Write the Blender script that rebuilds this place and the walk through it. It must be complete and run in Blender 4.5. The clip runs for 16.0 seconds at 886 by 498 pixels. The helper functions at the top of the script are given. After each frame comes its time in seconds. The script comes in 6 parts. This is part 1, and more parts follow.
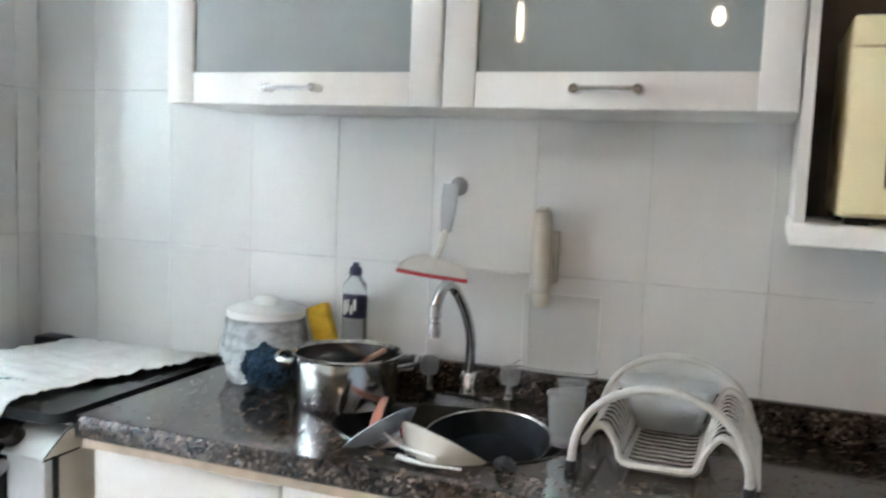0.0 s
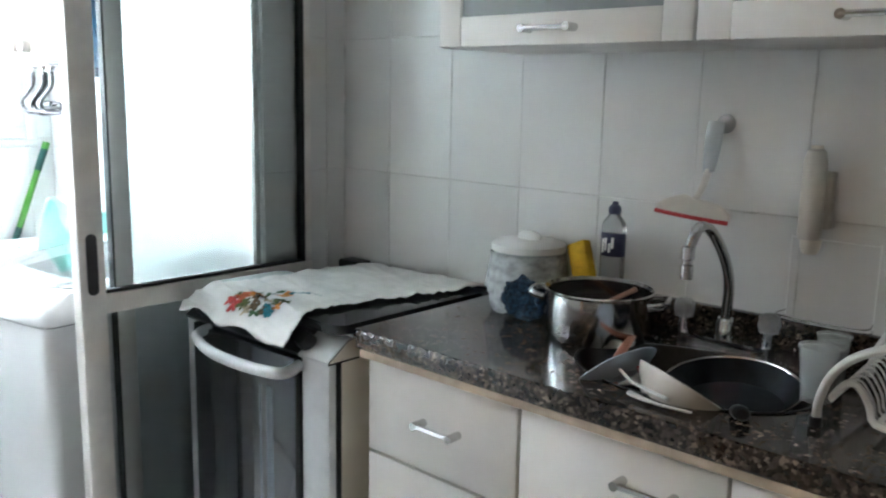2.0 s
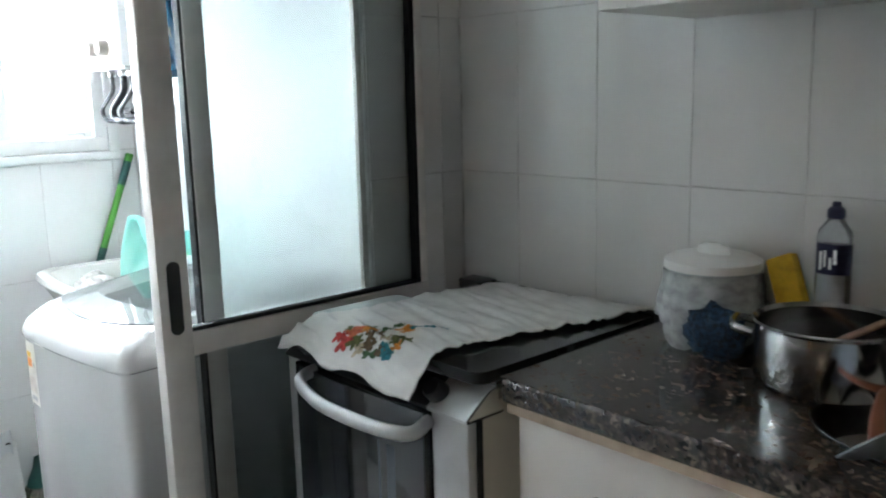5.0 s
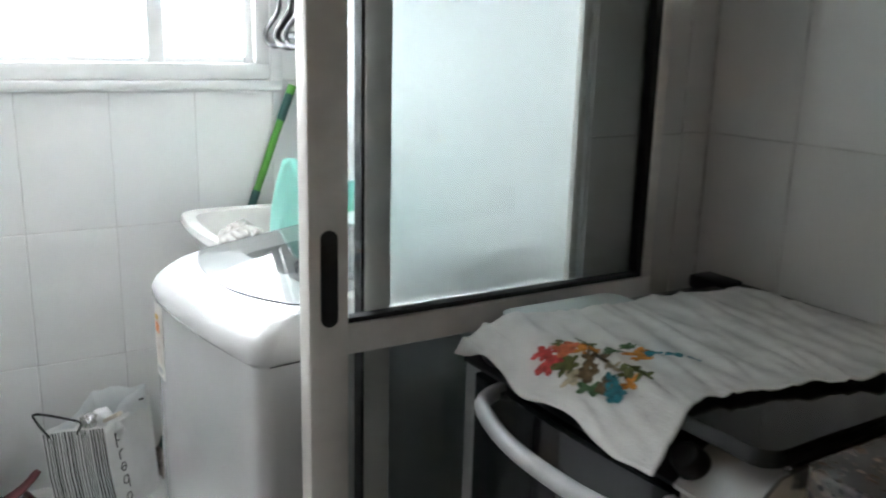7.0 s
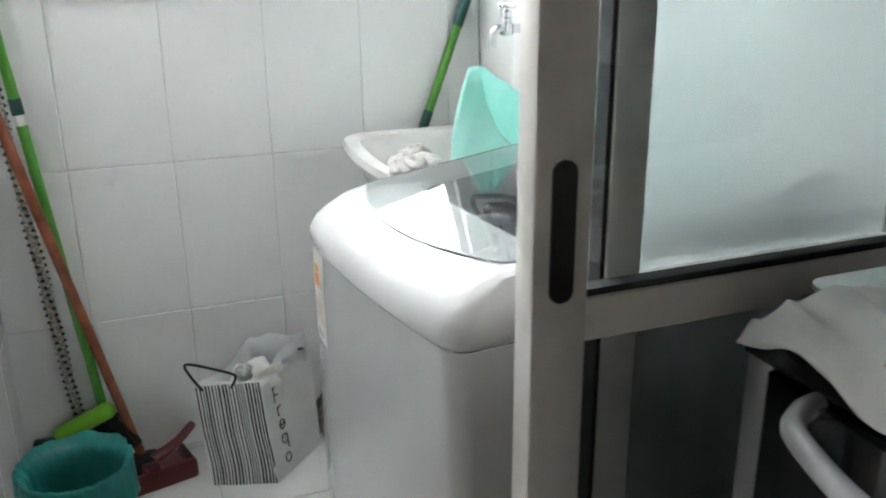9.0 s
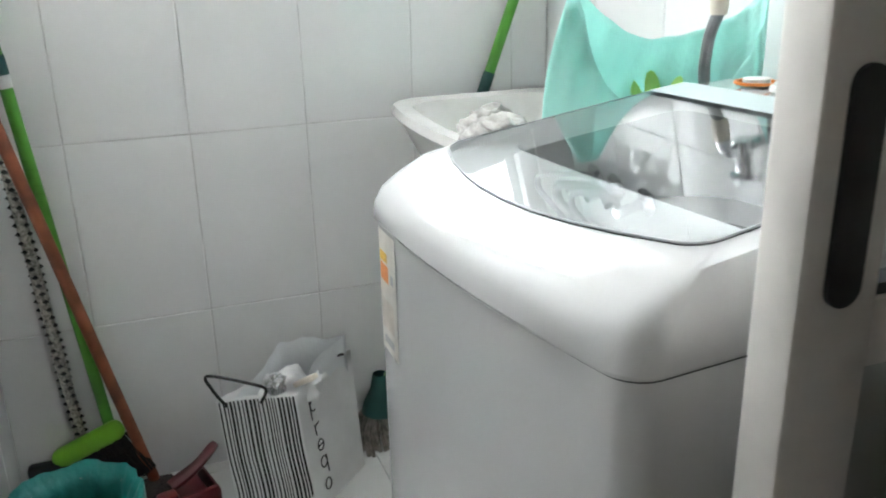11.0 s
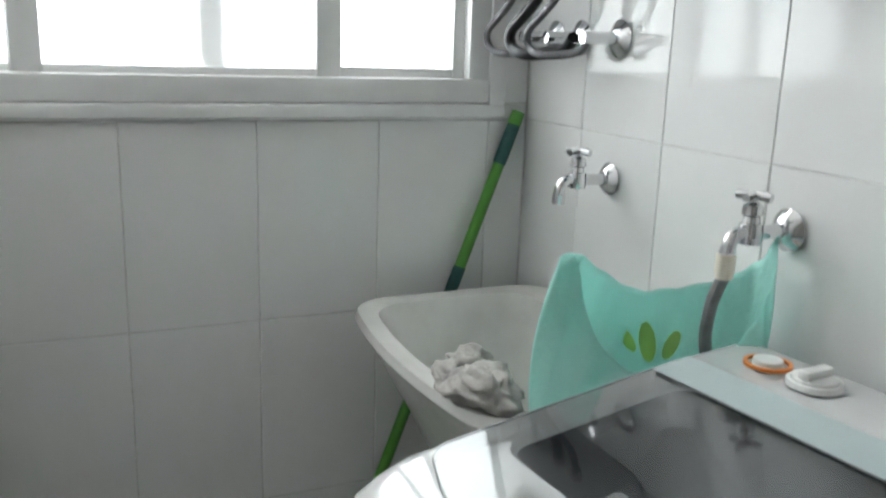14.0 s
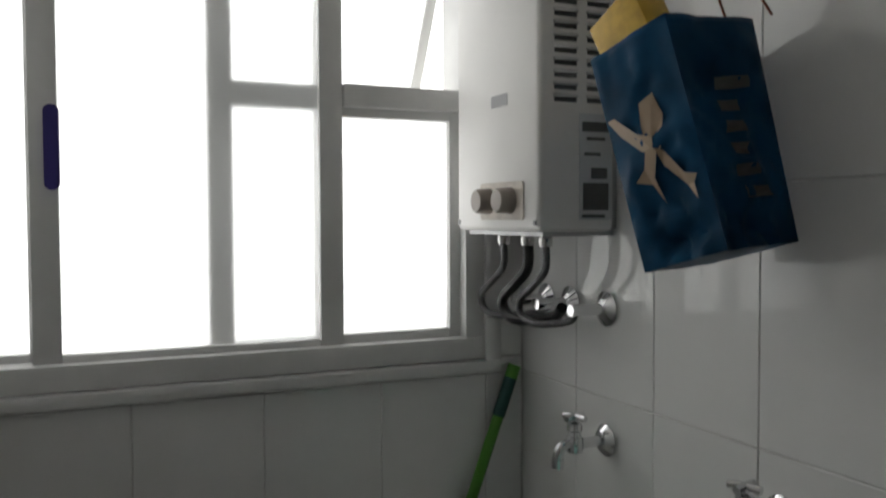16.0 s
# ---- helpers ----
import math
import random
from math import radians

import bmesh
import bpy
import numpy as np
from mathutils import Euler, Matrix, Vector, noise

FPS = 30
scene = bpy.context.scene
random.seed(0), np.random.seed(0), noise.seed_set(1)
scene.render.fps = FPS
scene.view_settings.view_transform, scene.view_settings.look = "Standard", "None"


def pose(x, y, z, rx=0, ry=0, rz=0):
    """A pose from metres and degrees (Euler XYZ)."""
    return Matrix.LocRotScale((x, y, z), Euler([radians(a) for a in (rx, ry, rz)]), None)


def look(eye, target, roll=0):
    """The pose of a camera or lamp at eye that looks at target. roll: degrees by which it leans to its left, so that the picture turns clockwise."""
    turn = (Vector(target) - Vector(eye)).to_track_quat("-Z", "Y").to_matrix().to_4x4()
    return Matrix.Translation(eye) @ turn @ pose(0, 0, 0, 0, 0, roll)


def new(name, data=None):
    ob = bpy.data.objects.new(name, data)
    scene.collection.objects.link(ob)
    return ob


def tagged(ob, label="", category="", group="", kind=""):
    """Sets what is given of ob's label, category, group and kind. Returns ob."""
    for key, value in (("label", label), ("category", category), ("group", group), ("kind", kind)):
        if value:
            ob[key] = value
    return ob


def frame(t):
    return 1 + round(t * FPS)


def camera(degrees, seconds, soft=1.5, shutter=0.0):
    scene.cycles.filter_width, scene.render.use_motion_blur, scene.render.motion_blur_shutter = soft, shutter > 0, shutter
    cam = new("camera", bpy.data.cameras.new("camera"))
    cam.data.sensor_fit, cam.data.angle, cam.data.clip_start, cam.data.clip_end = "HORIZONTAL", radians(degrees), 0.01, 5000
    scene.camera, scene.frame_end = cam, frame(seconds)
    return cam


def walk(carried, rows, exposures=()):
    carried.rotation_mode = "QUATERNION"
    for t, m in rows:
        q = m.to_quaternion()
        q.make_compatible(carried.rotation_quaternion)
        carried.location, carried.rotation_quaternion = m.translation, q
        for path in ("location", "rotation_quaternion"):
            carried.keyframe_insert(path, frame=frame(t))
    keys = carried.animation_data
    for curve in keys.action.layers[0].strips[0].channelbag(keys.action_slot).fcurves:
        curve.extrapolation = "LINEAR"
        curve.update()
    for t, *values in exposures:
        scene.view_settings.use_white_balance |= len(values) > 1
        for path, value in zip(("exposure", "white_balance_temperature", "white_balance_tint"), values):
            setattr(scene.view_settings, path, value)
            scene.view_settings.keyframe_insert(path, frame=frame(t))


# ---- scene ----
cam = camera(55.3, 16.0, 2.0, 0.5)
PATH = [
    (0, (1.924, -1.852, 1.447), (1.222, 0.01, 1.25), 2.3),
    (0.5, (1.951, -1.815, 1.407), (1.07, -0.038, 1.148), 2.2),
    (1, (1.992, -1.799, 1.403), (0.934, -0.125, 1.119), 2.0),
    (1.5, (2.039, -1.786, 1.413), (0.808, -0.24, 1.109), 2.0),
    (2, (2.069, -1.815, 1.451), (0.748, -0.358, 1.091), 1.2),
    (2.5, (2.053, -1.848, 1.461), (0.706, -0.424, 1.063), 0.7),
    (3, (2.006, -1.847, 1.45), (0.661, -0.424, 1.043), 0.5),
    (3.5, (1.946, -1.809, 1.443), (0.583, -0.403, 1.036), -0.4),
    (3.7, (1.926, -1.787, 1.434), (0.546, -0.397, 1.034), -0.5),
    (5.8, (1.496, -1.524, 1.415), (-0.018, -0.27, 1.049), -0.3),
    (6, (1.455, -1.517, 1.412), (-0.073, -0.282, 1.035), 0.7),
    (6.5, (1.337, -1.455, 1.4), (-0.252, -0.317, 0.975), 1.5),
    (7, (1.202, -1.385, 1.378), (-0.452, -0.367, 0.901), 1.5),
    (7.5, (1.071, -1.327, 1.357), (-0.633, -0.423, 0.827), 1.2),
    (8, (0.961, -1.303, 1.337), (-0.768, -0.48, 0.759), 1.0),
    (8.5, (0.863, -1.294, 1.321), (-0.88, -0.548, 0.685), -0.2),
    (9, (0.768, -1.287, 1.282), (-1.0, -0.609, 0.638), -0.6),
    (9.5, (0.676, -1.274, 1.25), (-1.12, -0.664, 0.614), -1.4),
    (9.7, (0.643, -1.272, 1.236), (-1.159, -0.674, 0.609), -1.2),
    (11.8, (0.326, -1.297, 1.138), (-1.421, -0.601, 0.459), -1.0),
    (12, (0.315, -1.299, 1.147), (-1.435, -0.577, 0.502), -0.1),
    (12.5, (0.265, -1.291, 1.185), (-1.475, -0.517, 0.575), 0.2),
    (13, (0.228, -1.271, 1.242), (-1.515, -0.482, 0.659), 0.7),
    (13.5, (0.205, -1.26, 1.318), (-1.546, -0.465, 0.767), 1.5),
    (14, (0.201, -1.255, 1.363), (-1.572, -0.457, 0.894), 1.9),
    (14.5, (0.209, -1.29, 1.431), (-1.566, -0.463, 1.024), 1.3),
    (15, (0.228, -1.284, 1.484), (-1.571, -0.471, 1.166), 0.8),
    (15.5, (0.232, -1.283, 1.525), (-1.583, -0.464, 1.341), 0.4),
    (16, (0.243, -1.277, 1.564), (-1.581, -0.461, 1.485), -0.2),
]
LAMP = 100.0
DAY_GLOW = 17.0
EXPOSURE = [(0.0, 2.5, 5800, 7), (0.5, 2.6, 5750, 7), (1.0, 2.35, 5750, 6), (2.0, 1.62, 5850, 6), (2.5, 1.38, 5900, 6), (3.5, 1.2, 5900, 6), (6.0, 0.62, 6100, 8), (6.5, 0.56, 6200, 9), (8.5, 0.3, 6350, 9), (9.5, 0.28, 6400, 9), (12.5, -0.1, 6400, 7), (13.0, -0.4, 6400, 7), (14.0, -0.86, 6450, 7), (15.0, -1.7, 6500, 8), (16.0, -2.72, 6850, 10)]
walk(cam, [(t, look(eye, target, roll)) for t, eye, target, roll in PATH], EXPOSURE)

# ---- light ----
world = bpy.data.worlds.new("sky")
scene.world = world
world.use_nodes = True
wn = world.node_tree.nodes
sky = wn.new("ShaderNodeTexSky")
sky.sky_type, sky.sun_disc = "NISHITA", False
SUN_TRAVEL = Vector((0.86, 0.50, -0.05)).normalized()
sky.sun_elevation = radians(3)
sky.dust_density, sky.air_density = 0.2, 0.7
sky.sun_rotation = math.atan2(-SUN_TRAVEL.x, -SUN_TRAVEL.y)
world.node_tree.links.new(sky.outputs[0], wn["Background"].inputs[0])
wn["Background"].inputs[1].default_value = 0.15

sun = new("sun", bpy.data.lights.new("sun", "SUN"))
sun.data.energy, sun.data.angle, sun.data.color = 0.5, radians(14), (1.0, 0.97, 0.93)
sun.matrix_world = Matrix.Translation((-6, -4, 3)) @ SUN_TRAVEL.to_track_quat("-Z", "Y").to_matrix().to_4x4()


def area(name, m, w, h, watts, color):
    la = bpy.data.lights.new(name, "AREA")
    la.shape, la.size, la.size_y, la.energy, la.color = "RECTANGLE", w, h, watts, color
    ob = new(name, la)
    ob.matrix_world = m
    return ob


# daylight that falls in from above through the laundry window
area("window_daylight", look((-2.1, -0.95, 2.5), (-0.35, -0.95, 0.8)), 1.4, 1.3, 12, (0.90, 0.95, 1.0))


# ---- materials ----
def mat(name, color, rough=0.5, metal=0.0, var=0.06, scale=6.0, bump=0.0, bscale=120.0, trans=0.0, coat=0.0, ior=1.45, rand=0.0, stain=None, sss=0.0):
    m = bpy.data.materials.new(name)
    m.use_nodes = True
    nt = m.node_tree
    n, l = nt.nodes, nt.links
    b = n["Principled BSDF"]
    b.inputs["Roughness"].default_value = rough
    b.inputs["Metallic"].default_value = metal
    b.inputs["Transmission Weight"].default_value = trans
    b.inputs["Coat Weight"].default_value = coat
    b.inputs["IOR"].default_value = ior
    co = n.new("ShaderNodeTexCoord")
    no = n.new("ShaderNodeTexNoise")
    no.inputs["Scale"].default_value, no.inputs["Detail"].default_value = scale, 5
    l.new(co.outputs["Object"], no.inputs["Vector"])
    mx = n.new("ShaderNodeMixRGB")
    c2 = stain or tuple(max(0, c * (1 - 2.2 * var)) for c in color)
    mx.inputs[1].default_value = (*[min(1, c * (1 + 0.5 * var)) for c in color], 1)
    mx.inputs[2].default_value = (*c2, 1)
    ra = n.new("ShaderNodeMapRange")
    ra.inputs[1].default_value, ra.inputs[2].default_value = 0.38, 0.72
    l.new(no.outputs[0], ra.inputs[0])
    l.new(ra.outputs[0], mx.inputs[0])
    out = mx.outputs[0]
    if rand:
        inf = n.new("ShaderNodeObjectInfo")
        hs = n.new("ShaderNodeHueSaturation")
        mr = n.new("ShaderNodeMapRange")
        mr.inputs[3].default_value, mr.inputs[4].default_value = 1 - rand, 1 + rand
        l.new(inf.outputs["Random"], mr.inputs[0])
        l.new(mr.outputs[0], hs.inputs["Value"])
        l.new(out, hs.inputs["Color"])
        out = hs.outputs[0]
    l.new(out, b.inputs["Base Color"])
    rr = n.new("ShaderNodeMapRange")
    rr.inputs[3].default_value, rr.inputs[4].default_value = max(0.02, rough * 0.85), min(1, rough * 1.2)
    l.new(no.outputs[0], rr.inputs[0])
    l.new(rr.outputs[0], b.inputs["Roughness"])
    if bump:
        n2 = n.new("ShaderNodeTexNoise")
        n2.inputs["Scale"].default_value, n2.inputs["Detail"].default_value = bscale, 3
        l.new(co.outputs["Object"], n2.inputs["Vector"])
        bp = n.new("ShaderNodeBump")
        bp.inputs["Strength"].default_value, bp.inputs["Distance"].default_value = bump, 0.004
        l.new(n2.outputs[0], bp.inputs["Height"])
        l.new(bp.outputs[0], b.inputs["Normal"])
    return m


TILE = mat("white_glazed_tile", (0.80, 0.80, 0.79), 0.06, var=0.03, scale=3, bump=0.03, bscale=9, rand=0.015)
TILE_K = mat("cream_glazed_tile", (0.70, 0.69, 0.67), 0.09, var=0.03, scale=3, bump=0.04, bscale=9, rand=0.015)
GROUT_L = mat("pale_grout", (0.71, 0.70, 0.68), 0.9, var=0.12, scale=20, bump=0.2)
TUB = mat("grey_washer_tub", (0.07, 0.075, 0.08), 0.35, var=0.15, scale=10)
GROUT = mat("grout", (0.63, 0.615, 0.59), 0.9, var=0.15, scale=20, bump=0.2)
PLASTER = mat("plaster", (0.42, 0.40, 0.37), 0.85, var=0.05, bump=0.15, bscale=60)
CEIL = mat("ceiling_paint", (0.78, 0.77, 0.75), 0.9, var=0.04, bump=0.1)
FLOOR = mat("floor_tile", (0.66, 0.66, 0.64), 0.25, var=0.06, scale=5, bump=0.03, bscale=15, rand=0.03)
ALU = mat("anodised_aluminium", (0.74, 0.705, 0.665), 0.4, metal=0.3, var=0.05, scale=15)
ALU_W = mat("white_painted_aluminium", (0.74, 0.74, 0.73), 0.4, var=0.04, scale=10)
RUBBER = mat("black_rubber", (0.012, 0.012, 0.013), 0.6, var=0.2)
BLACK = mat("black_plastic", (0.014, 0.014, 0.016), 0.35, var=0.2, scale=30)
WHITE_P = mat("white_plastic", (0.76, 0.76, 0.74), 0.3, var=0.04, scale=8)
WHITE_E = mat("white_enamel", (0.60, 0.60, 0.595), 0.12, var=0.03, scale=5, coat=0.8)
LACQ = mat("white_cabinet_lacquer", (0.72, 0.69, 0.65), 0.35, var=0.04, scale=5, bump=0.03)
STRIP = mat("beige_edge_strip", (0.42, 0.33, 0.24), 0.6, var=0.12, scale=20)
CHROME = mat("chrome", (0.72, 0.72, 0.73), 0.1, metal=1.0, var=0.04, scale=40)
# far darker than STEEL: the shade inside the bowl is put into its colour
STEEL_S = mat("shaded_sink_steel", (0.09, 0.088, 0.086), 0.33, metal=1.0, var=0.15, scale=25)
STEEL = mat("stainless_steel", (0.56, 0.55, 0.54), 0.13, metal=1.0, var=0.08, scale=25)
STEEL_D = mat("braided_steel_hose", (0.13, 0.13, 0.135), 0.38, metal=0.9, var=0.3, scale=300, bump=0.6, bscale=500)
GREY_M = mat("grey_stove_panel", (0.50, 0.505, 0.505), 0.38, metal=0.35, var=0.05, scale=12)
CREAM = mat("cream_enamel", (0.72, 0.66, 0.56), 0.3, var=0.05, scale=6)
GLASS_D = mat("dark_oven_glass", (0.012, 0.014, 0.018), 0.06, var=0.1, coat=0.5)
GLASS_LID = mat("smoked_glass_lid", (0.02, 0.021, 0.022), 0.08, var=0.1)
CLOTH = mat("white_cotton", (0.69, 0.675, 0.65), 0.9, var=0.06, scale=15, bump=0.35, bscale=350)
WOOD_O = mat("orange_varnished_wood", (0.42, 0.21, 0.075), 0.4, var=0.25, scale=5, bump=0.05)
WOOD_R = mat("reddish_broom_wood", (0.27, 0.085, 0.04), 0.5, var=0.25, scale=14)
WOOD_S = mat("wooden_spoon", (0.22, 0.12, 0.075), 0.6, var=0.15, scale=20)
GREEN = mat("green_plastic", (0.075, 0.27, 0.03), 0.4, var=0.08, scale=12)
GREEN_D = mat("dark_green_grip", (0.01, 0.07, 0.06), 0.5, var=0.1)
LIME = mat("lime_plastic", (0.2, 0.5, 0.03), 0.45, var=0.08)
RED = mat("dark_red_plastic", (0.085, 0.008, 0.011), 0.4, var=0.15)
RED_L = mat("red_rubber", (0.4, 0.03, 0.035), 0.5, var=0.1)
BRISTLE = mat("black_bristles", (0.02, 0.018, 0.017), 0.8, var=0.4, scale=150, bump=0.8, bscale=300)
MOPM = mat("grey_mop_yarn", (0.26, 0.23, 0.2), 0.95, var=0.3, scale=60, bump=0.8, bscale=200)
YELLOW = mat("yellow_sponge", (0.60, 0.36, 0.02), 0.9, var=0.12, scale=60, bump=0.6, bscale=250)
BLUE_S = mat("blue_net", (0.013, 0.042, 0.085), 0.8, var=0.5, scale=120, bump=0.9, bscale=220)
OFFWHITE = mat("aged_off_white_plastic", (0.56, 0.52, 0.46), 0.4, var=0.08, scale=12)
NAVY = mat("navy_plastic", (0.02, 0.02, 0.06), 0.35, var=0.1)
WINBLUE = mat("violet_blue_handle", (0.05, 0.04, 0.2), 0.4, var=0.1)
PAPER_W = mat("white_paper_bag", (0.78, 0.78, 0.77), 0.6, var=0.04, scale=12, bump=0.2, bscale=18)
BLUE_BAG = mat("blue_coated_paper", (0.007, 0.055, 0.12), 0.42, var=0.2, scale=9, bump=0.45, bscale=14, ior=1.12)
TAN = mat("pale_tan_print", (0.34, 0.25, 0.17), 0.5, var=0.08)
DULLBLUE = mat("dull_print", (0.05, 0.06, 0.06), 0.5, var=0.1)
YEL_P = mat("yellow_gift_bag", (0.58, 0.36, 0.03), 0.5, var=0.12, scale=40)
CERAMIC = mat("white_marbled_tank", (0.70, 0.69, 0.66), 0.25, var=0.07, scale=7, coat=0.3)
CLEARP = mat("clear_plastic", (0.80, 0.82, 0.83), 0.15, trans=0.6, var=0.02)
KNOB_P = mat("acrylic", (0.85, 0.85, 0.86), 0.12, trans=0.75, var=0.02)
GREYBR = mat("grey_brown_knob", (0.32, 0.28, 0.25), 0.45, var=0.06)
BEIGE_L = mat("worn_beige_panel", (0.58, 0.53, 0.47), 0.5, var=0.1, scale=30)
SILVER = mat("silver_foil", (0.6, 0.6, 0.6), 0.25, metal=1.0, var=0.1, bump=0.8, bscale=60)
ORANGE = mat("orange_print", (0.6, 0.2, 0.04), 0.45, var=0.05)
TEALPRINT = mat("pale_green_print", (0.46, 0.54, 0.54), 0.4, var=0.05)
# dark tone for the shade in the louvre slots and for the plate's print
SLOT_DARK = mat("slot_shade_and_print", (0.10, 0.10, 0.10), 0.6, var=0.1)
GREY_E = mat("pale_grey_edge", (0.6, 0.62, 0.63), 0.25, var=0.05)
GREY_T = mat("grey_print", (0.36, 0.36, 0.37), 0.5, var=0.05)
BLACKPR = mat("black_print", (0.015, 0.015, 0.015), 0.5, var=0.1)
DARKPAN = mat("dark_pan", (0.012, 0.014, 0.019), 0.42, var=0.2, scale=20, ior=1.2)
CREAM_Y = mat("cream_microwave_case", (0.70, 0.60, 0.36), 0.3, var=0.05)
NICHE = mat("brown_shelf_back", (0.10, 0.065, 0.045), 0.6, var=0.2)
FOOD = mat("dark_stew", (0.025, 0.014, 0.012), 0.4, var=0.3, scale=30, bump=0.5, bscale=60)
MILKY = mat("milky_clear_plastic", (0.80, 0.82, 0.84), 0.12, trans=0.85, var=0.03)
PINK = mat("terracotta_dish", (0.35, 0.13, 0.08), 0.5, var=0.1)


def granite():
    m = bpy.data.materials.new("speckled_granite")
    m.use_nodes = True
    n, l = m.node_tree.nodes, m.node_tree.links
    b = n["Principled BSDF"]
    co = n.new("ShaderNodeTexCoord")
    vo = n.new("ShaderNodeTexVoronoi")
    vo.inputs["Scale"].default_value = 150
    l.new(co.outputs["Object"], vo.inputs["Vector"])
    no = n.new("ShaderNodeTexNoise")
    no.inputs["Scale"].default_value, no.inputs["Detail"].default_value = 28, 6
    l.new(co.outputs["Object"], no.inputs["Vector"])
    r1 = n.new("ShaderNodeValToRGB")
    e = r1.color_ramp.elements
    e[0].position, e[0].color = 0.25, (0.010, 0.009, 0.009, 1)
    e[1].position, e[1].color = 0.92, (0.32, 0.25, 0.19, 1)
    k = r1.color_ramp.elements.new(0.5)
    k.color = (0.035, 0.027, 0.023, 1)
    k = r1.color_ramp.elements.new(0.66)
    k.color = (0.075, 0.058, 0.046, 1)
    mx = n.new("ShaderNodeMixRGB")
    mx.inputs[0].default_value = 0.55
    sep = n.new("ShaderNodeSeparateColor")
    l.new(vo.outputs["Color"], sep.inputs[0])
    l.new(sep.outputs[0], mx.inputs[1])
    l.new(no.outputs[0], mx.inputs[2])
    l.new(mx.outputs[0], r1.inputs[0])
    l.new(r1.outputs[0], b.inputs["Base Color"])
    b.inputs["Roughness"].default_value = 0.1
    return m


GRANITE = granite()


def glass(name, color, rough, weight=1.0):
    m = bpy.data.materials.new(name)
    m.use_nodes = True
    n, l = m.node_tree.nodes, m.node_tree.links
    b = n["Principled BSDF"]
    b.inputs["Base Color"].default_value = (*color, 1)
    b.inputs["Transmission Weight"].default_value = weight
    b.inputs["IOR"].default_value = 1.45
    no = n.new("ShaderNodeTexNoise")
    no.inputs["Scale"].default_value = 5
    rr = n.new("ShaderNodeMapRange")
    rr.inputs[3].default_value, rr.inputs[4].default_value = rough * 0.95, rough * 1.05 + 0.003
    l.new(no.outputs[0], rr.inputs[0])
    l.new(rr.outputs[0], b.inputs["Roughness"])
    return m


GL_CLEAR = glass("clear_greenish_glass", (0.84, 0.885, 0.88), 0.0)
GL_FROST = glass("frosted_glass", (0.78, 0.825, 0.825), 0.62)
GL_WIN = glass("frosted_window_glass", (0.95, 0.96, 0.96), 0.35)
GL_LID = glass("washer_lid_glass", (0.94, 0.97, 0.97), 0.0)
GL_CAB = mat("satin_cabinet_glass", (0.27, 0.29, 0.285), 0.03, var=0.05, scale=4)


def sheet_mat(name, color, mix, rough):
    """Thin plastic film that lets light through."""
    m = bpy.data.materials.new(name)
    m.use_nodes = True
    n, l = m.node_tree.nodes, m.node_tree.links
    b = n["Principled BSDF"]
    b.inputs["Base Color"].default_value = (*color, 1)
    b.inputs["Roughness"].default_value = rough
    no = n.new("ShaderNodeTexNoise")
    no.inputs["Scale"].default_value, no.inputs["Detail"].default_value = 22, 4
    bp = n.new("ShaderNodeBump")
    bp.inputs["Strength"].default_value, bp.inputs["Distance"].default_value = 0.5, 0.006
    l.new(no.outputs[0], bp.inputs["Height"])
    l.new(bp.outputs[0], b.inputs["Normal"])
    tr = n.new("ShaderNodeBsdfTranslucent")
    tr.inputs[0].default_value = (*color, 1)
    mx = n.new("ShaderNodeMixShader")
    mx.inputs[0].default_value = mix
    l.new(b.outputs[0], mx.inputs[1])
    l.new(tr.outputs[0], mx.inputs[2])
    l.new(mx.outputs[0], n["Material Output"].inputs[0])
    return m


TEAL_F = sheet_mat("teal_plastic_film", (0.56, 0.87, 0.815), 0.48, 0.3)
TEAL_L = sheet_mat("teal_bin_liner", (0.02, 0.24, 0.215), 0.4, 0.3)


def clear_film(name, color, clear, rough):
    """Thin plastic film that one sees through in part."""
    m = sheet_mat(name, color, 0.3, rough)
    n, l = m.node_tree.nodes, m.node_tree.links
    last = n["Material Output"].inputs[0].links[0].from_socket
    tp = n.new("ShaderNodeBsdfTransparent")
    no = n.new("ShaderNodeTexNoise")
    no.inputs["Scale"].default_value, no.inputs["Detail"].default_value = 7, 3
    rr = n.new("ShaderNodeMapRange")
    rr.inputs[1].default_value, rr.inputs[2].default_value = 0.35, 0.65
    rr.inputs[3].default_value, rr.inputs[4].default_value = max(0, clear - 0.12), min(1, clear + 0.12)
    l.new(no.outputs[0], rr.inputs[0])
    mx = n.new("ShaderNodeMixShader")
    l.new(rr.outputs[0], mx.inputs[0])
    l.new(last, mx.inputs[1])
    l.new(tp.outputs[0], mx.inputs[2])
    l.new(mx.outputs[0], n["Material Output"].inputs[0])
    return m


CLEAR_F = clear_film("crumpled_clear_film", (0.78, 0.80, 0.81), 0.5, 0.16)
PAIL_B = mat("grey_blue_pail", (0.33, 0.37, 0.39), 0.4, var=0.12, scale=6)
WHITE_F = sheet_mat("white_plastic_film", (0.75, 0.77, 0.78), 0.4, 0.3)


# ---- builders ----
SPLIT = {"handle_post", "nut", "screw", "foot", "knob", "slot_shade", "louvre_lip", "hinge", "hoop", "upright", "plate_line", "gasket", "name_bar", "side_column", "print", "slat", "feet"}


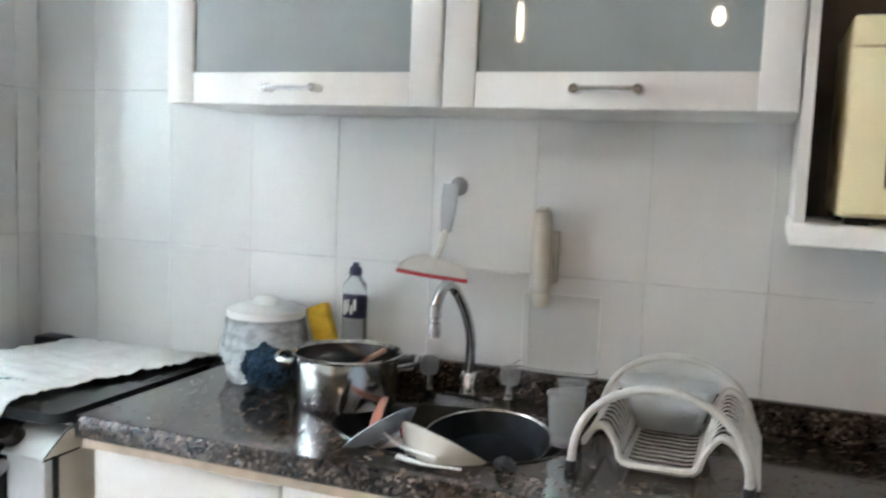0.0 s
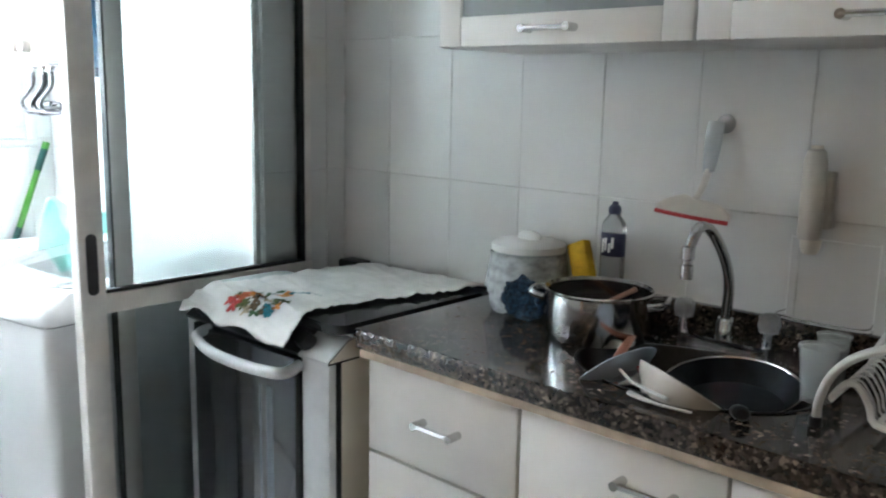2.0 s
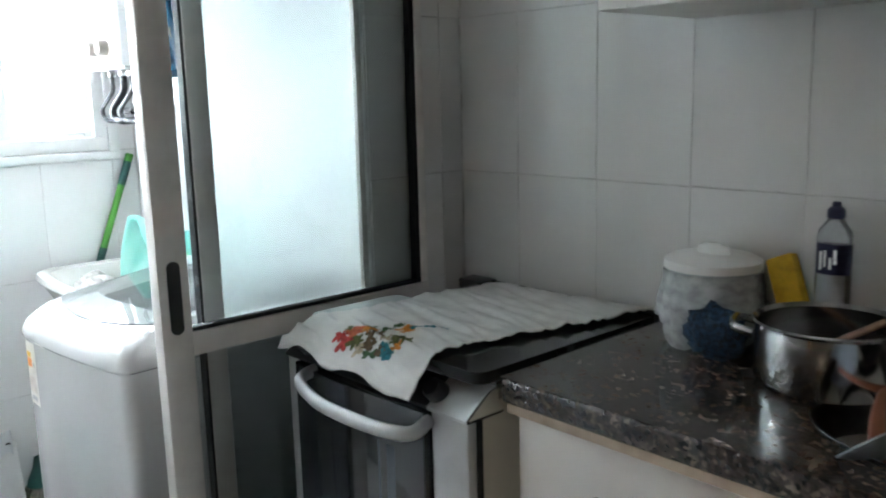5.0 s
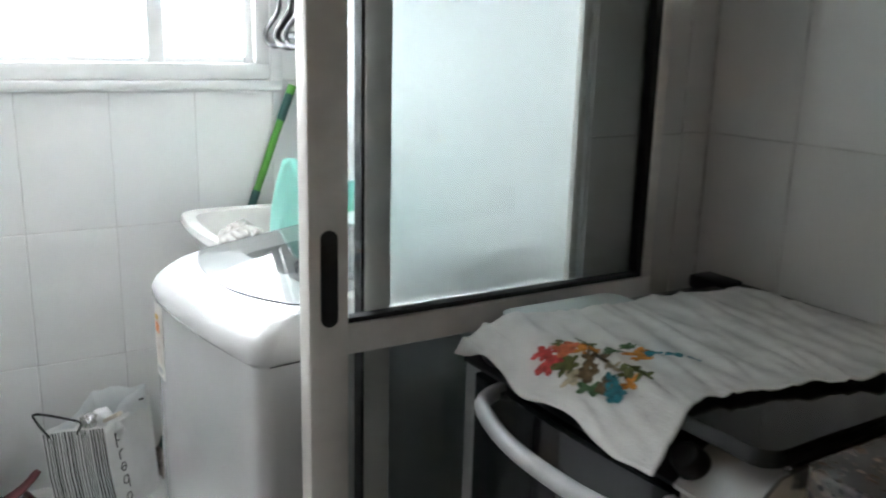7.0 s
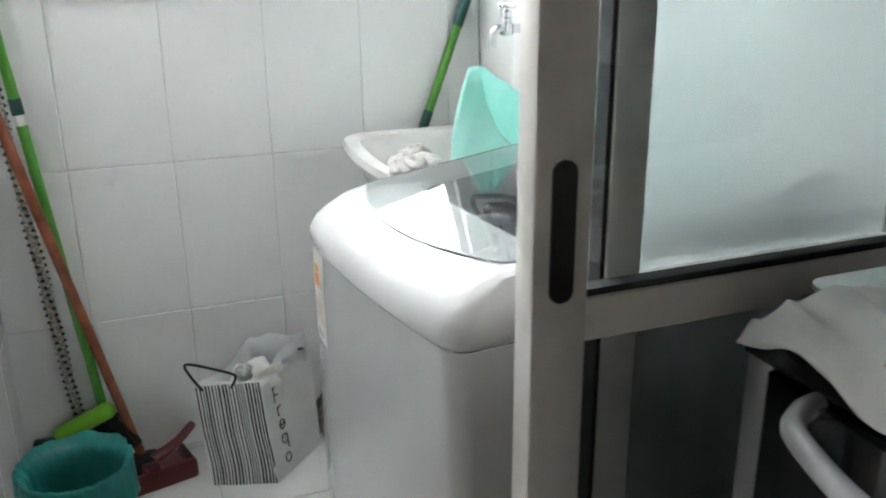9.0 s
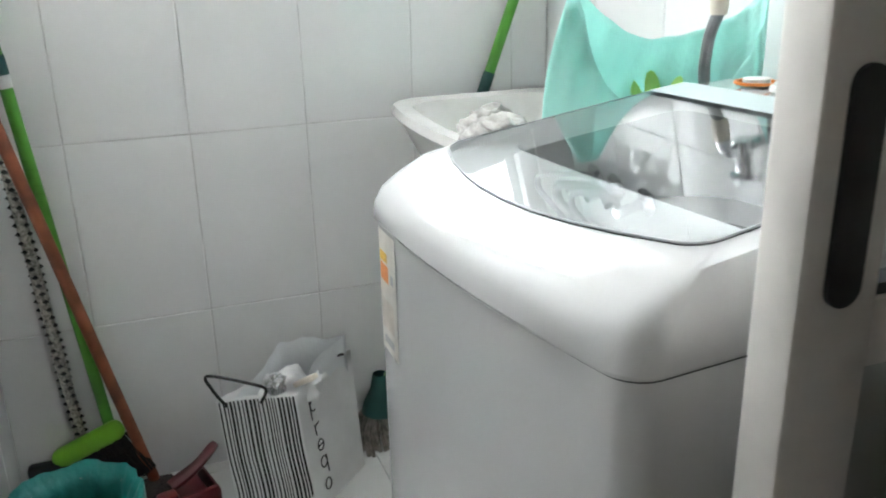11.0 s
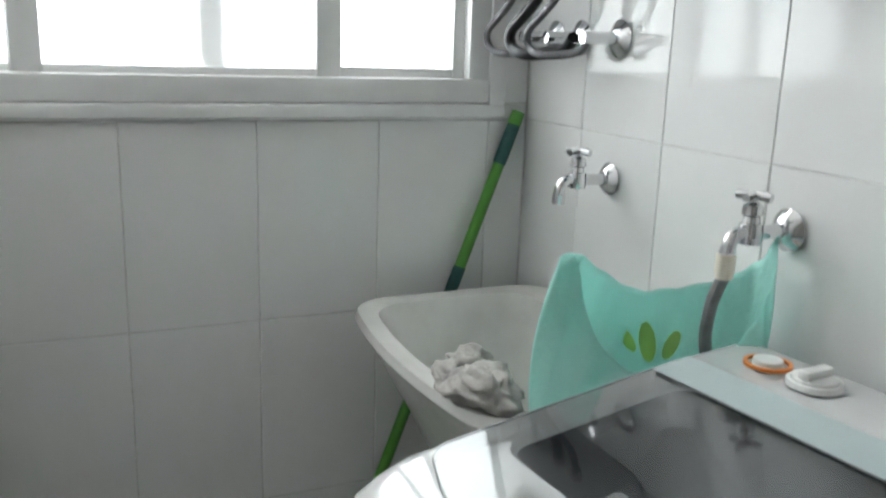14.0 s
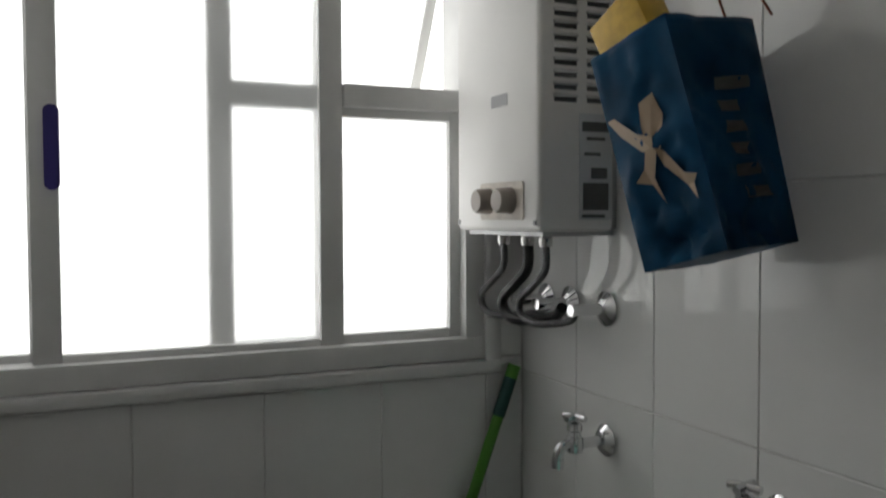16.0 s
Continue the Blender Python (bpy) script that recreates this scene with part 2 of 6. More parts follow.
def islands(bm):
    """The separate pieces of a mesh, each as a mesh of its own."""
    left, out = set(bm.verts), []
    while left:
        stack, got = [left.pop()], []
        while stack:
            v = stack.pop()
            got.append(v)
            for e in v.link_edges:
                w = e.other_vert(v)
                if w in left:
                    left.discard(w)
                    stack.append(w)
        b, seen = bmesh.new(), {}
        for v in got:
            seen[v] = b.verts.new(v.co)
        for f in {f for v in got for f in v.link_faces}:
            b.faces.new([seen[v] for v in f.verts])
        out.append(b)
    bm.free()
    return sorted(out, key=lambda b: tuple(round(c, 4) for c in sum((v.co for v in b.verts), Vector()) / len(b.verts)))


def finish(name, bm, material, parent=None, smooth=35, solid=0.0):
    if name in SPLIT:
        for b in islands(bm):
            ob = piece(name, b, material, parent, smooth, solid)
        return ob
    return piece(name, bm, material, parent, smooth, solid)


def piece(name, bm, material, parent=None, smooth=35, solid=0.0):
    if parent is not None:
        bmesh.ops.translate(bm, verts=bm.verts, vec=-parent.location)
    bmesh.ops.recalc_face_normals(bm, faces=bm.faces)
    me = bpy.data.meshes.new(name)
    bm.to_mesh(me)
    bm.free()
    mats = material if isinstance(material, (list, tuple)) else [material]
    for k in mats:
        me.materials.append(k)
    if smooth:
        me.polygons.foreach_set("use_smooth", [True] * len(me.polygons))
        me.set_sharp_from_angle(angle=radians(smooth))
    ob = new(name, me)
    if parent is not None:
        ob.parent = parent
    if solid:
        so = ob.modifiers.new("solid", "SOLIDIFY")
        so.thickness, so.offset = solid, 0
    return ob


def thing(name, loc, label, category, group="", kind=""):
    e = new(name)
    e.location = loc
    e.empty_display_size = 0.1
    return tagged(e, label, category, group, kind)


def turned(e, rz=0, rx=0, ry=0):
    e.rotation_euler = (radians(rx), radians(ry), radians(rz))
    return e


def grow(bm, other):
    me = bpy.data.meshes.new("tmp")
    other.to_mesh(me)
    other.free()
    bm.from_mesh(me)
    bpy.data.meshes.remove(me)
    return bm


def box(x0, x1, y0, y1, z0, z1, bevel=0.0, seg=2, bm=None):
    b = bmesh.new()
    bmesh.ops.create_cube(b, size=1, matrix=Matrix.Translation(((x0 + x1) / 2, (y0 + y1) / 2, (z0 + z1) / 2)) @ Matrix.Diagonal((x1 - x0, y1 - y0, z1 - z0, 1)))
    if bevel:
        bmesh.ops.bevel(b, geom=b.edges[:], offset=bevel, segments=seg, affect="EDGES", profile=0.5)
    return grow(bm, b) if bm is not None else b


def spline(pts, steps=6, closed=False):
    p = [Vector(q) for q in pts]
    n = len(p)
    out = []
    rng = n if closed else n - 1
    for i in range(rng):
        a, b, c, d = (p[(i - 1) % n] if closed or i else p[0]), p[i], p[(i + 1) % n], (p[(i + 2) % n] if closed or i < n - 2 else p[-1])
        for s in range(steps):
            t = s / steps
            out.append(0.5 * (2 * b + (c - a) * t + (2 * a - 5 * b + 4 * c - d) * t * t + (3 * b - a - 3 * c + d) * t ** 3))
    if not closed:
        out.append(p[-1])
    return out


def tube(pts, r, seg=10, closed=False, bm=None, flat=1.0):
    b = bm if bm is not None else bmesh.new()
    pts = [Vector(p) for p in pts]
    n = len(pts)
    rings, up = [], Vector((0.123, 0.3, 1)).normalized()
    for i, p in enumerate(pts):
        d = (pts[(i + 1) % n] - pts[i - 1]) if closed else (pts[min(i + 1, n - 1)] - pts[max(i - 1, 0)])
        d.normalize()
        s = d.cross(up)
        if s.length < 1e-3:
            s = d.orthogonal()
        s.normalize()
        up = s.cross(d).normalized()
        rr = r[i] if isinstance(r, (list, tuple)) else r
        rings.append([b.verts.new(p + rr * (math.cos(2 * math.pi * k / seg) * s + flat * math.sin(2 * math.pi * k / seg) * up)) for k in range(seg)])
    for i in range(n if closed else n - 1):
        a, c = rings[i], rings[(i + 1) % n]
        for k in range(seg):
            b.faces.new((a[k], a[(k + 1) % seg], c[(k + 1) % seg], c[k]))
    if not closed:
        b.faces.new(rings[0][::-1])
        b.faces.new(rings[-1])
    return b


def lathe(profile, c=(0, 0, 0), seg=32, axis="z", bm=None, sx=1.0, sy=1.0):
    """Turned body from (radius, height) pairs; open where the radius is not zero at the ends."""
    b = bm if bm is not None else bmesh.new()
    c = Vector(c)
    rings = []
    for r, h in profile:
        ring = []
        for k in range(seg if r > 1e-6 else 1):
            a = 2 * math.pi * k / seg
            u, v = r * math.cos(a) * sx, r * math.sin(a) * sy
            q = {"z": (u, v, h), "y": (u, h, v), "x": (h, u, v)}[axis]
            ring.append(b.verts.new(c + Vector(q)))
        rings.append(ring)
    for a, d in zip(rings, rings[1:]):
        if len(a) == 1 and len(d) == 1:
            continue
        for k in range(seg):
            k2 = (k + 1) % seg
            if len(a) == 1:
                b.faces.new((a[0], d[k], d[k2]))
            elif len(d) == 1:
                b.faces.new((a[k], a[k2], d[0]))
            else:
                b.faces.new((a[k], a[k2], d[k2], d[k]))
    return b


def grid(nu, nv, fn, bm=None, closed_u=False):
    """A sheet of points fn(u, v), u and v from 0 to 1."""
    b = bm if bm is not None else bmesh.new()
    V = [[b.verts.new(fn(i / nu, j / nv)) for j in range(nv + 1)] for i in range(nu if closed_u else nu + 1)]
    for i in range(nu):
        for j in range(nv):
            i2 = (i + 1) % nu if closed_u else i + 1
            b.faces.new((V[i][j], V[i2][j], V[i2][j + 1], V[i][j + 1]))
    return b


def loft(sections, bm=None, cap=True):
    """Skin over closed loops with equal counts."""
    b = bm if bm is not None else bmesh.new()
    R = [[b.verts.new(p) for p in s] for s in sections]
    n = len(R[0])
    for a, c in zip(R, R[1:]):
        for k in range(n):
            b.faces.new((a[k], a[(k + 1) % n], c[(k + 1) % n], c[k]))
    if cap:
        b.faces.new(R[0][::-1])
        b.faces.new(R[-1])
    return b


def rrect(x0, x1, y0, y1, r, z, n=5, bow=0.0):
    """Rounded rectangle as a loop; bow pushes the y0 side outwards."""
    pts = []
    for cx, cy, a0 in ((x1 - r, y1 - r, 0), (x0 + r, y1 - r, 90), (x0 + r, y0 + r, 180), (x1 - r, y0 + r, 270)):
        for k in range(n + 1):
            a = radians(a0 + 90 * k / n)
            pts.append(Vector((cx + r * math.cos(a), cy + r * math.sin(a), z)))
        if a0 == 180:
            for k in range(1, 8):
                pts.append(Vector((x0 + r + (x1 - x0 - 2 * r) * k / 8, y0, z)))
    for p in pts:
        if bow and p.y < (y0 + y1) / 2:
            u = (p.x - x0) / (x1 - x0) * 2 - 1
            p.y -= bow * (1 - u * u) * min(1, ((y0 + y1) / 2 - p.y) / ((y1 - y0) / 2))
    return pts


def fbm(x, y, z=0.0, o=3):
    return sum(noise.noise(Vector((x, y, z)) * 2 ** k) / 2 ** k for k in range(o))

# ---- structure ----
XW = -1.44    # window wall
YL = -0.325   # laundry tap wall
YLL = -1.62   # laundry far side wall
TW, ROW = 0.25, 0.403
CEILZ = 2.5


def wall(name, x0, x1, y0, y1, z0, z1, material, label="plain plastered wall", bm=None):
    return tagged(finish(name, bm if bm else box(x0, x1, y0, y1, z0, z1), material, smooth=0), label, "wall", kind="structure")


wall_sink = wall("wall_north", -0.02, 3.2, 0.0022, 0.16, 0, CEILZ, GROUT, "kitchen wall clad in cream glazed tiles")
wall_taps = wall("wall_taps", -1.75, -0.0172, YL + 0.0022, 0.16, 0, CEILZ, GROUT_L, "laundry wall block clad in white glazed tiles")
wall_left = wall("wall_laundry_side", -1.75, 0.0, YLL - 0.15, YLL - 0.0022, 0, CEILZ, GROUT_L, "laundry side wall clad in white tiles")
wb = box(XW - 0.15, XW - 0.0022, YLL, YL, 0, 1.245)
box(XW - 0.15, XW - 0.0022, YLL, YL, 2.33, CEILZ, bm=wb)
box(XW - 0.15, XW - 0.0022, -0.425, YL, 1.245, 2.33, bm=wb)
wall_win = wall("wall_window", 0, 0, 0, 0, 0, 0, GROUT_L, "tiled laundry wall under a window", bm=wb)
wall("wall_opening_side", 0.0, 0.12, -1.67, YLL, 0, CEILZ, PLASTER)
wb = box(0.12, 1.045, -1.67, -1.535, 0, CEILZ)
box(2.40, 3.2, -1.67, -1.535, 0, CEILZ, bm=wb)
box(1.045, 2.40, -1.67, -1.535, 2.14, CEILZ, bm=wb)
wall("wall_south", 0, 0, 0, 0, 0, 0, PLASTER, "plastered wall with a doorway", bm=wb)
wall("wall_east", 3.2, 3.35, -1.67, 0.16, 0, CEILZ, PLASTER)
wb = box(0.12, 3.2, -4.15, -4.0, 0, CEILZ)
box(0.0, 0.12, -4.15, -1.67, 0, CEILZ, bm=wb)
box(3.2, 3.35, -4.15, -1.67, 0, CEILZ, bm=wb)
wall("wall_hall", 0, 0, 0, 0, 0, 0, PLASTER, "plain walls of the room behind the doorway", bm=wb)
floor = tagged(finish("floor", box(-1.75, 3.35, -4.15, 0.16, -0.12, -0.004), GROUT, smooth=0), "pale ceramic tiled floor with grey joints", "floor", kind="structure")
tagged(finish("ceiling", box(-1.75, 3.35, -4.15, 0.16, CEILZ, CEILZ + 0.1), CEIL, smooth=0), "white painted ceiling", "ceiling", kind="structure")
tagged(finish("ground", box(-60, 60, -60, 60, -9.2, -9.0), PLASTER, smooth=0), "pale ground far below the window", "ground", kind="structure")


# added glowing sheet outside the window; its emission stands in for pale daylight
bd = bpy.data.materials.new("backdrop_day_glow")
bd.use_nodes = True
bs = bd.node_tree.nodes["Principled BSDF"]
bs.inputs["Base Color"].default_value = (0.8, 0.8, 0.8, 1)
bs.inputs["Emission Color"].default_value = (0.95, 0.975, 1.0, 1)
bs.inputs["Emission Strength"].default_value = DAY_GLOW
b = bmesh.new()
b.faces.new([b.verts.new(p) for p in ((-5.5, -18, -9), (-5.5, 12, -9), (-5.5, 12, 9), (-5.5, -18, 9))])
tagged(finish("backdrop", b, bd, smooth=0), "plain glowing backdrop that stands in for daylight outside the window", "backdrop", kind="structure")


# wooden door frame of the doorway
def door_frame():
    b = box(1.045, 1.08, -1.675, -1.53, 0, 2.14, 0.004)
    box(0.975, 1.076, -1.533, -1.52, 0, 2.2, 0.006, bm=b)
    box(2.365, 2.40, -1.675, -1.53, 0, 2.14, 0.004, bm=b)
    box(2.37, 2.475, -1.533, -1.52, 0, 2.2, 0.006, bm=b)
    box(1.08, 2.365, -1.675, -1.53, 2.105, 2.14, 0.004, bm=b)
    box(1.076, 2.37, -1.5325, -1.5205, 2.12, 2.2, 0.006, bm=b)
    tagged(finish("door_frame", b, WOOD_O), "orange varnished wooden door frame", "door frame", kind="structure")


door_frame()


# ---- laundry window ----
def window():
    w = thing("window_1", (XW, -1.0, 1.245), "white aluminium sliding window with frosted panes", "window", kind="structure")
    x0, x1 = XW - 0.11, XW + 0.012
    y0, y1, z0, z1 = YLL, -0.425, 1.245, 2.33
    b = box(x0, x1, y0, y1, z0, z0 + 0.05, 0.004)
    box(x0, x1, y0, y1, z1 - 0.05, z1, 0.004, bm=b)
    box(x0, x1, y1 - 0.05, y1, z0 + 0.05, z1 - 0.05, 0.004, bm=b)
    box(x0, x1, y0, y0 + 0.05, z0 + 0.05, z1 - 0.05, 0.004, bm=b)
    box(XW - 0.004, XW + 0.02, y1 - 0.004, y1 + 0.035, z0 - 0.01, z1, 0.004, bm=b)
    box(XW - 0.004, XW + 0.022, y0, y1 + 0.035, z0 - 0.03, z0 - 0.002, 0.006, bm=b)
    finish("frame", b, ALU_W, w)

    def sash(xa, xb, ya, yb, zb, zt, st, nm):
        b = box(xa, xb, ya, ya + st, zb, zt, 0.003)
        box(xa, xb, yb - st, yb, zb, zt, 0.003, bm=b)
        box(xa, xb, ya + st, yb - st, zb, zb + 0.025, 0.003, bm=b)
        box(xa, xb, ya + st, yb - st, zt - 0.03, zt, 0.003, bm=b)
        finish(nm, b, ALU_W, w)
        xm = (xa + xb) / 2
        g = finish("pane", box(xm - 0.002, xm + 0.002, ya + st - 0.004, yb - st + 0.004, zb + 0.02, zt - 0.025), GL_WIN, w, smooth=0)
        g.visible_shadow = False

    # front leaf with the blue pull, back leaf and the fixed part by the wall
    sash(XW - 0.035, XW - 0.008, -1.335, -0.747, 1.285, 2.29, 0.05, "leaf")
    sash(XW - 0.075, XW - 0.048, -1.015, -0.745, 1.285, 2.29, 0.05, "leaf")
    finish("transom", box(XW - 0.07, XW - 0.05, -0.97, -0.79, 1.785, 1.838, 0.003), ALU_W, w)
    sash(XW - 0.075, XW - 0.048, -1.58, -1.29, 1.285, 2.29, 0.05, "leaf")
    sash(XW - 0.045, XW - 0.018, -0.79, -0.47, 1.29, 1.80, 0.03, "leaf")
    finish("transom", box(XW - 0.06, XW - 0.004, -0.745, -0.47, 1.79, 1.838, 0.004), ALU_W, w)
    # tilting vent pushed open
    v = box(-0.014, 0.0, -0.135, 0.135, -0.50, -0.47, 0.003)
    box(-0.014, 0.0, -0.135, 0.135, -0.03, 0.0, 0.003, bm=v)
    box(-0.014, 0.0, -0.135, -0.11, -0.47, -0.03, 0.003, bm=v)
    box(-0.014, 0.0, 0.11, 0.135, -0.47, -0.03, 0.003, bm=v)
    m = Matrix.Translation((XW - 0.03, -0.607, 2.28)) @ Matrix.Rotation(radians(28), 4, "Y")
    bmesh.ops.transform(v, matrix=m, verts=v.verts)
    finish("vent", v, ALU_W, w)
    g = box(-0.009, -0.005, -0.112, 0.112, -0.472, -0.028)
    bmesh.ops.transform(g, matrix=m, verts=g.verts)
    g = finish("pane", g, GL_WIN, w, smooth=0)
    g.visible_shadow = False
    p = loft([rrect(-0.0135, 0.0135, -0.0775, 0.0775, 0.013, h) for h in (0, 0.004, 0.006)])
    bmesh.ops.transform(p, matrix=Matrix.Translation((XW - 0.008, -1.296, 1.69)) @ Matrix(((0, 0, 1, 0), (1, 0, 0, 0), (0, 1, 0, 0), (0, 0, 0, 1))), verts=p.verts)
    finish("pull", p, WINBLUE, w)


window()


# ---- sliding glass door between kitchen and laundry ----
def sliding_door():
    d = thing("sliding_door", (0.0, -0.5, 0.0), "aluminium sliding glass door with a mid rail, pushed open", "sliding door")
    top = 2.2
    # front leaf: clear glass between stiles
    RB, RT = 0.879, 0.931
    b = box(-0.012, 0.03, -0.905, -0.836, 0.02, top, 0.005)
    box(-0.006, 0.024, -0.836, -0.165, RB, RT, 0.004, bm=b)
    box(-0.006, 0.024, -0.836, -0.165, 0.02, 0.1, 0.004, bm=b)
    box(-0.006, 0.024, -0.836, -0.165, top - 0.06, top, 0.004, bm=b)
    box(-0.006, 0.022, -0.190, -0.166, RT, top - 0.06, 0.003, bm=b)
    box(-0.006, 0.022, -0.190, -0.166, 0.1, RB, 0.003, bm=b)
    finish("front_frame", b, ALU, d)
    b = box(-0.004, 0.019, -0.204, -0.190, RT + 0.009, top - 0.06)
    box(-0.004, 0.019, -0.836, -0.19, RT + 0.0005, RT + 0.009, bm=b)
    finish("gasket", b, RUBBER, d)
    for z0, z1 in ((RT, top - 0.06), (0.1, RB)):
        g = finish("pane", box(0.001, 0.005, -0.838, -0.19, z0, z1), GL_CLEAR, d, smooth=0)
        g.visible_shadow = False
    # pull
    p = loft([rrect(-0.014, 0.014, -0.078, 0.078, 0.0135, h) for h in (0, 0.003, 0.004)])
    bmesh.ops.transform(p, matrix=Matrix.Translation((0.03, -0.871, 1.013)) @ Matrix(((0, 0, 1, 0), (1, 0, 0, 0), (0, 1, 0, 0), (0, 0, 0, 1))), verts=p.verts)
    finish("pull", p, BLACK, d)
    finish("lock", lathe([(0, 0.002), (0.007, 0.002), (0.007, 0)], (0.009, -0.9031, 0.965), 12, "y"), BLACK, d)
    # back leaf: frosted glass
    b = box(-0.055, -0.022, -0.784, -0.735, 0.02, top, 0.004)
    box(-0.055, -0.022, -0.735, -0.335, RB, RT, 0.004, bm=b)
    box(-0.055, -0.022, -0.735, -0.335, 0.02, 0.1, 0.004, bm=b)
    box(-0.055, -0.022, -0.735, -0.335, top - 0.06, top, 0.004, bm=b)
    box(-0.057, -0.022, -0.345, -0.327, 0.02, top, 0.003, bm=b)
    finish("back_frame", b, ALU, d)
    finish("brush_seal", box(-0.050, -0.024, -0.790, -0.784, 0.02, top), RUBBER, d)
    for z0, z1 in ((RT, top - 0.06), (0.1, RB)):
        finish("pane", box(-0.040, -0.036, -0.74, -0.34, z0, z1), GL_FROST, d, smooth=0)


sliding_door()
b = box(-0.07, 0.04, YLL, -0.01, 2.2, 2.26, 0.004)
box(-0.07, 0.04, YLL, -0.01, 0.0, 0.018, 0.004, bm=b)
tagged(finish("trim", b, ALU), "aluminium door track", "door track", kind="structure")
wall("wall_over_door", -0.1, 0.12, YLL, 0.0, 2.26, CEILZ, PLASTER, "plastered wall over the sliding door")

# ---- kitchen ----
CT = 0.925      # counter top
CF = -0.575     # counter front


def bar_handle(parent, p, q, out, r=0.006):
    """Round bar between two posts; out is the way away from the front."""
    p, q, out = Vector(p), Vector(q), Vector(out)
    d = (q - p).normalized()
    b = tube([p + out - d * 0.003, q + out + d * 0.003], r, 10)
    finish("handle", b, CHROME, parent)
    b = tube([p, p + out * 1.2], r * 1.5, 12)
    tube([q, q + out * 1.2], r * 1.5, 12, bm=b)
    finish("handle_post", b, STEEL, parent)


def base_cabinet(x0, x1, drawers, label, hx, drop):
    c = thing("base_cabinet", ((x0 + x1) / 2, -0.3, 0), label, "cabinet", "kitchen base cabinets")
    yf = -0.552
    b = box(x0 + 0.002, x1 - 0.002, yf + 0.022, -0.01, 0.1, CT - 0.06)
    box(x0 + 0.002, x1 - 0.002, -0.49, -0.02, 0, 0.1, bm=b)
    finish("body", b, LACQ, c, smooth=0)
    edges = drawers
    for z0, z1 in zip(edges, edges[1:]):
        finish("drawer" if len(edges) > 2 else "door", box(x0 + 0.003, x1 - 0.003, yf, yf + 0.02, z0 + 0.003, z1 - 0.003, 0.003), LACQ, c)
        zh = z1 - drop
        bar_handle(c, (hx - 0.05, yf, zh), (hx + 0.05, yf, zh), (0, -0.03, 0))
    return c


base_cabinet(0.70, 1.135, (0.1, 0.365, 0.635, 0.86), "off-white lacquered drawer unit under a granite counter", 0.928, 0.11)
base_cabinet(1.135, 1.56, (0.1, 0.86), "off-white lacquered cabinet under the sink", 1.418, 0.078)
base_cabinet(1.56, 2.30, (0.1, 0.86), "off-white lacquered cabinet under a granite counter", 1.655, 0.078)
base_cabinet(2.30, 3.19, (0.1, 0.86), "off-white lacquered cabinet under a granite counter", 2.40, 0.078)

SX, SY, SA, SB = 1.37, -0.325, 0.235, 0.165   # sink bowl


def counter():
    c = thing("countertop", (1.9, -0.3, CT - 0.03), "dark speckled granite countertop with a low upstand", "countertop")
    # top with an oval cut-out
    b = bmesh.new()
    n = 48
    x0, x1, y0, y1 = 0.68, 3.19, CF, -0.004
    for z in (CT, CT - 0.03):
        ring = [b.verts.new((SX + SA * math.cos(2 * math.pi * k / n), SY + SB * math.sin(2 * math.pi * k / n), z)) for k in range(n)]
        outer = []
        for k in range(n):
            a = 2 * math.pi * k / n
            ca, sa = math.cos(a), math.sin(a)
            tx = ((x1 - SX) if ca > 0 else (x0 - SX)) / ca if abs(ca) > 1e-6 else 1e9
            ty = ((y1 - SY) if sa > 0 else (y0 - SY)) / sa if abs(sa) > 1e-6 else 1e9
            t = min(tx, ty)
            outer.append(b.verts.new((SX + t * ca, SY + t * sa, z)))
        cor = {}
        for k in range(n):
            k2 = (k + 1) % n
            p, q = outer[k].co, outer[k2].co
            vs = [ring[k], outer[k]]
            if abs(p.x - q.x) > 1e-5 and abs(p.y - q.y) > 1e-5:
                cx = x1 if max(p.x, q.x) > x1 - 1e-4 else x0
                cy = y1 if max(p.y, q.y) > y1 - 1e-4 else y0
                vs.append(b.verts.new((cx, cy, z)))
            vs += [outer[k2], ring[k2]]
            b.faces.new(vs)
        if z == CT:
            top_ring = ring
        else:
            for k in range(n):
                b.faces.new((top_ring[k], top_ring[(k + 1) % n], ring[(k + 1) % n], ring[k]))
    finish("slab", b, GRANITE, c, smooth=0)
    b = box(0.68, 3.19, CF, CF + 0.03, CT - 0.048, CT - 0.001, 0.008, 3)
    box(0.68, 0.71, CF + 0.03, -0.01, CT - 0.04, CT - 0.001, 0.006, 3, bm=b)
    finish("front_edge", b, GRANITE, c)
    finish("upstand", box(0.68, 3.19, -0.024, 0.002, CT, CT + 0.065, 0.003), GRANITE, c)
    finish("strip", box(0.69, 3.19, CF + 0.006, CF + 0.026, CT - 0.066, CT - 0.048, 0.002), STRIP, c)


counter()


def sink():
    s = thing("sink", (SX, SY, CT - 0.17), "stainless steel sink bowl set in the counter", "sink")
    prof = [(1.02, 0.001), (1.015, 0.003), (0.995, 0.002), (0.97, -0.02), (0.93, -0.12), (0.8, -0.155), (0.2, -0.16), (0, -0.16)]
    b = bmesh.new()
    lathe([(r, CT + z) for r, z in prof], (SX, SY, 0), 48, bm=b, sx=SA, sy=SB)
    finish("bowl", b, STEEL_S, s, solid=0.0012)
    finish("drain", lathe([(0.04, CT - 0.157), (0.035, CT - 0.154), (0.03, CT - 0.158), (0, CT - 0.158)], (SX, SY, 0), 20), CHROME, s)


sink()


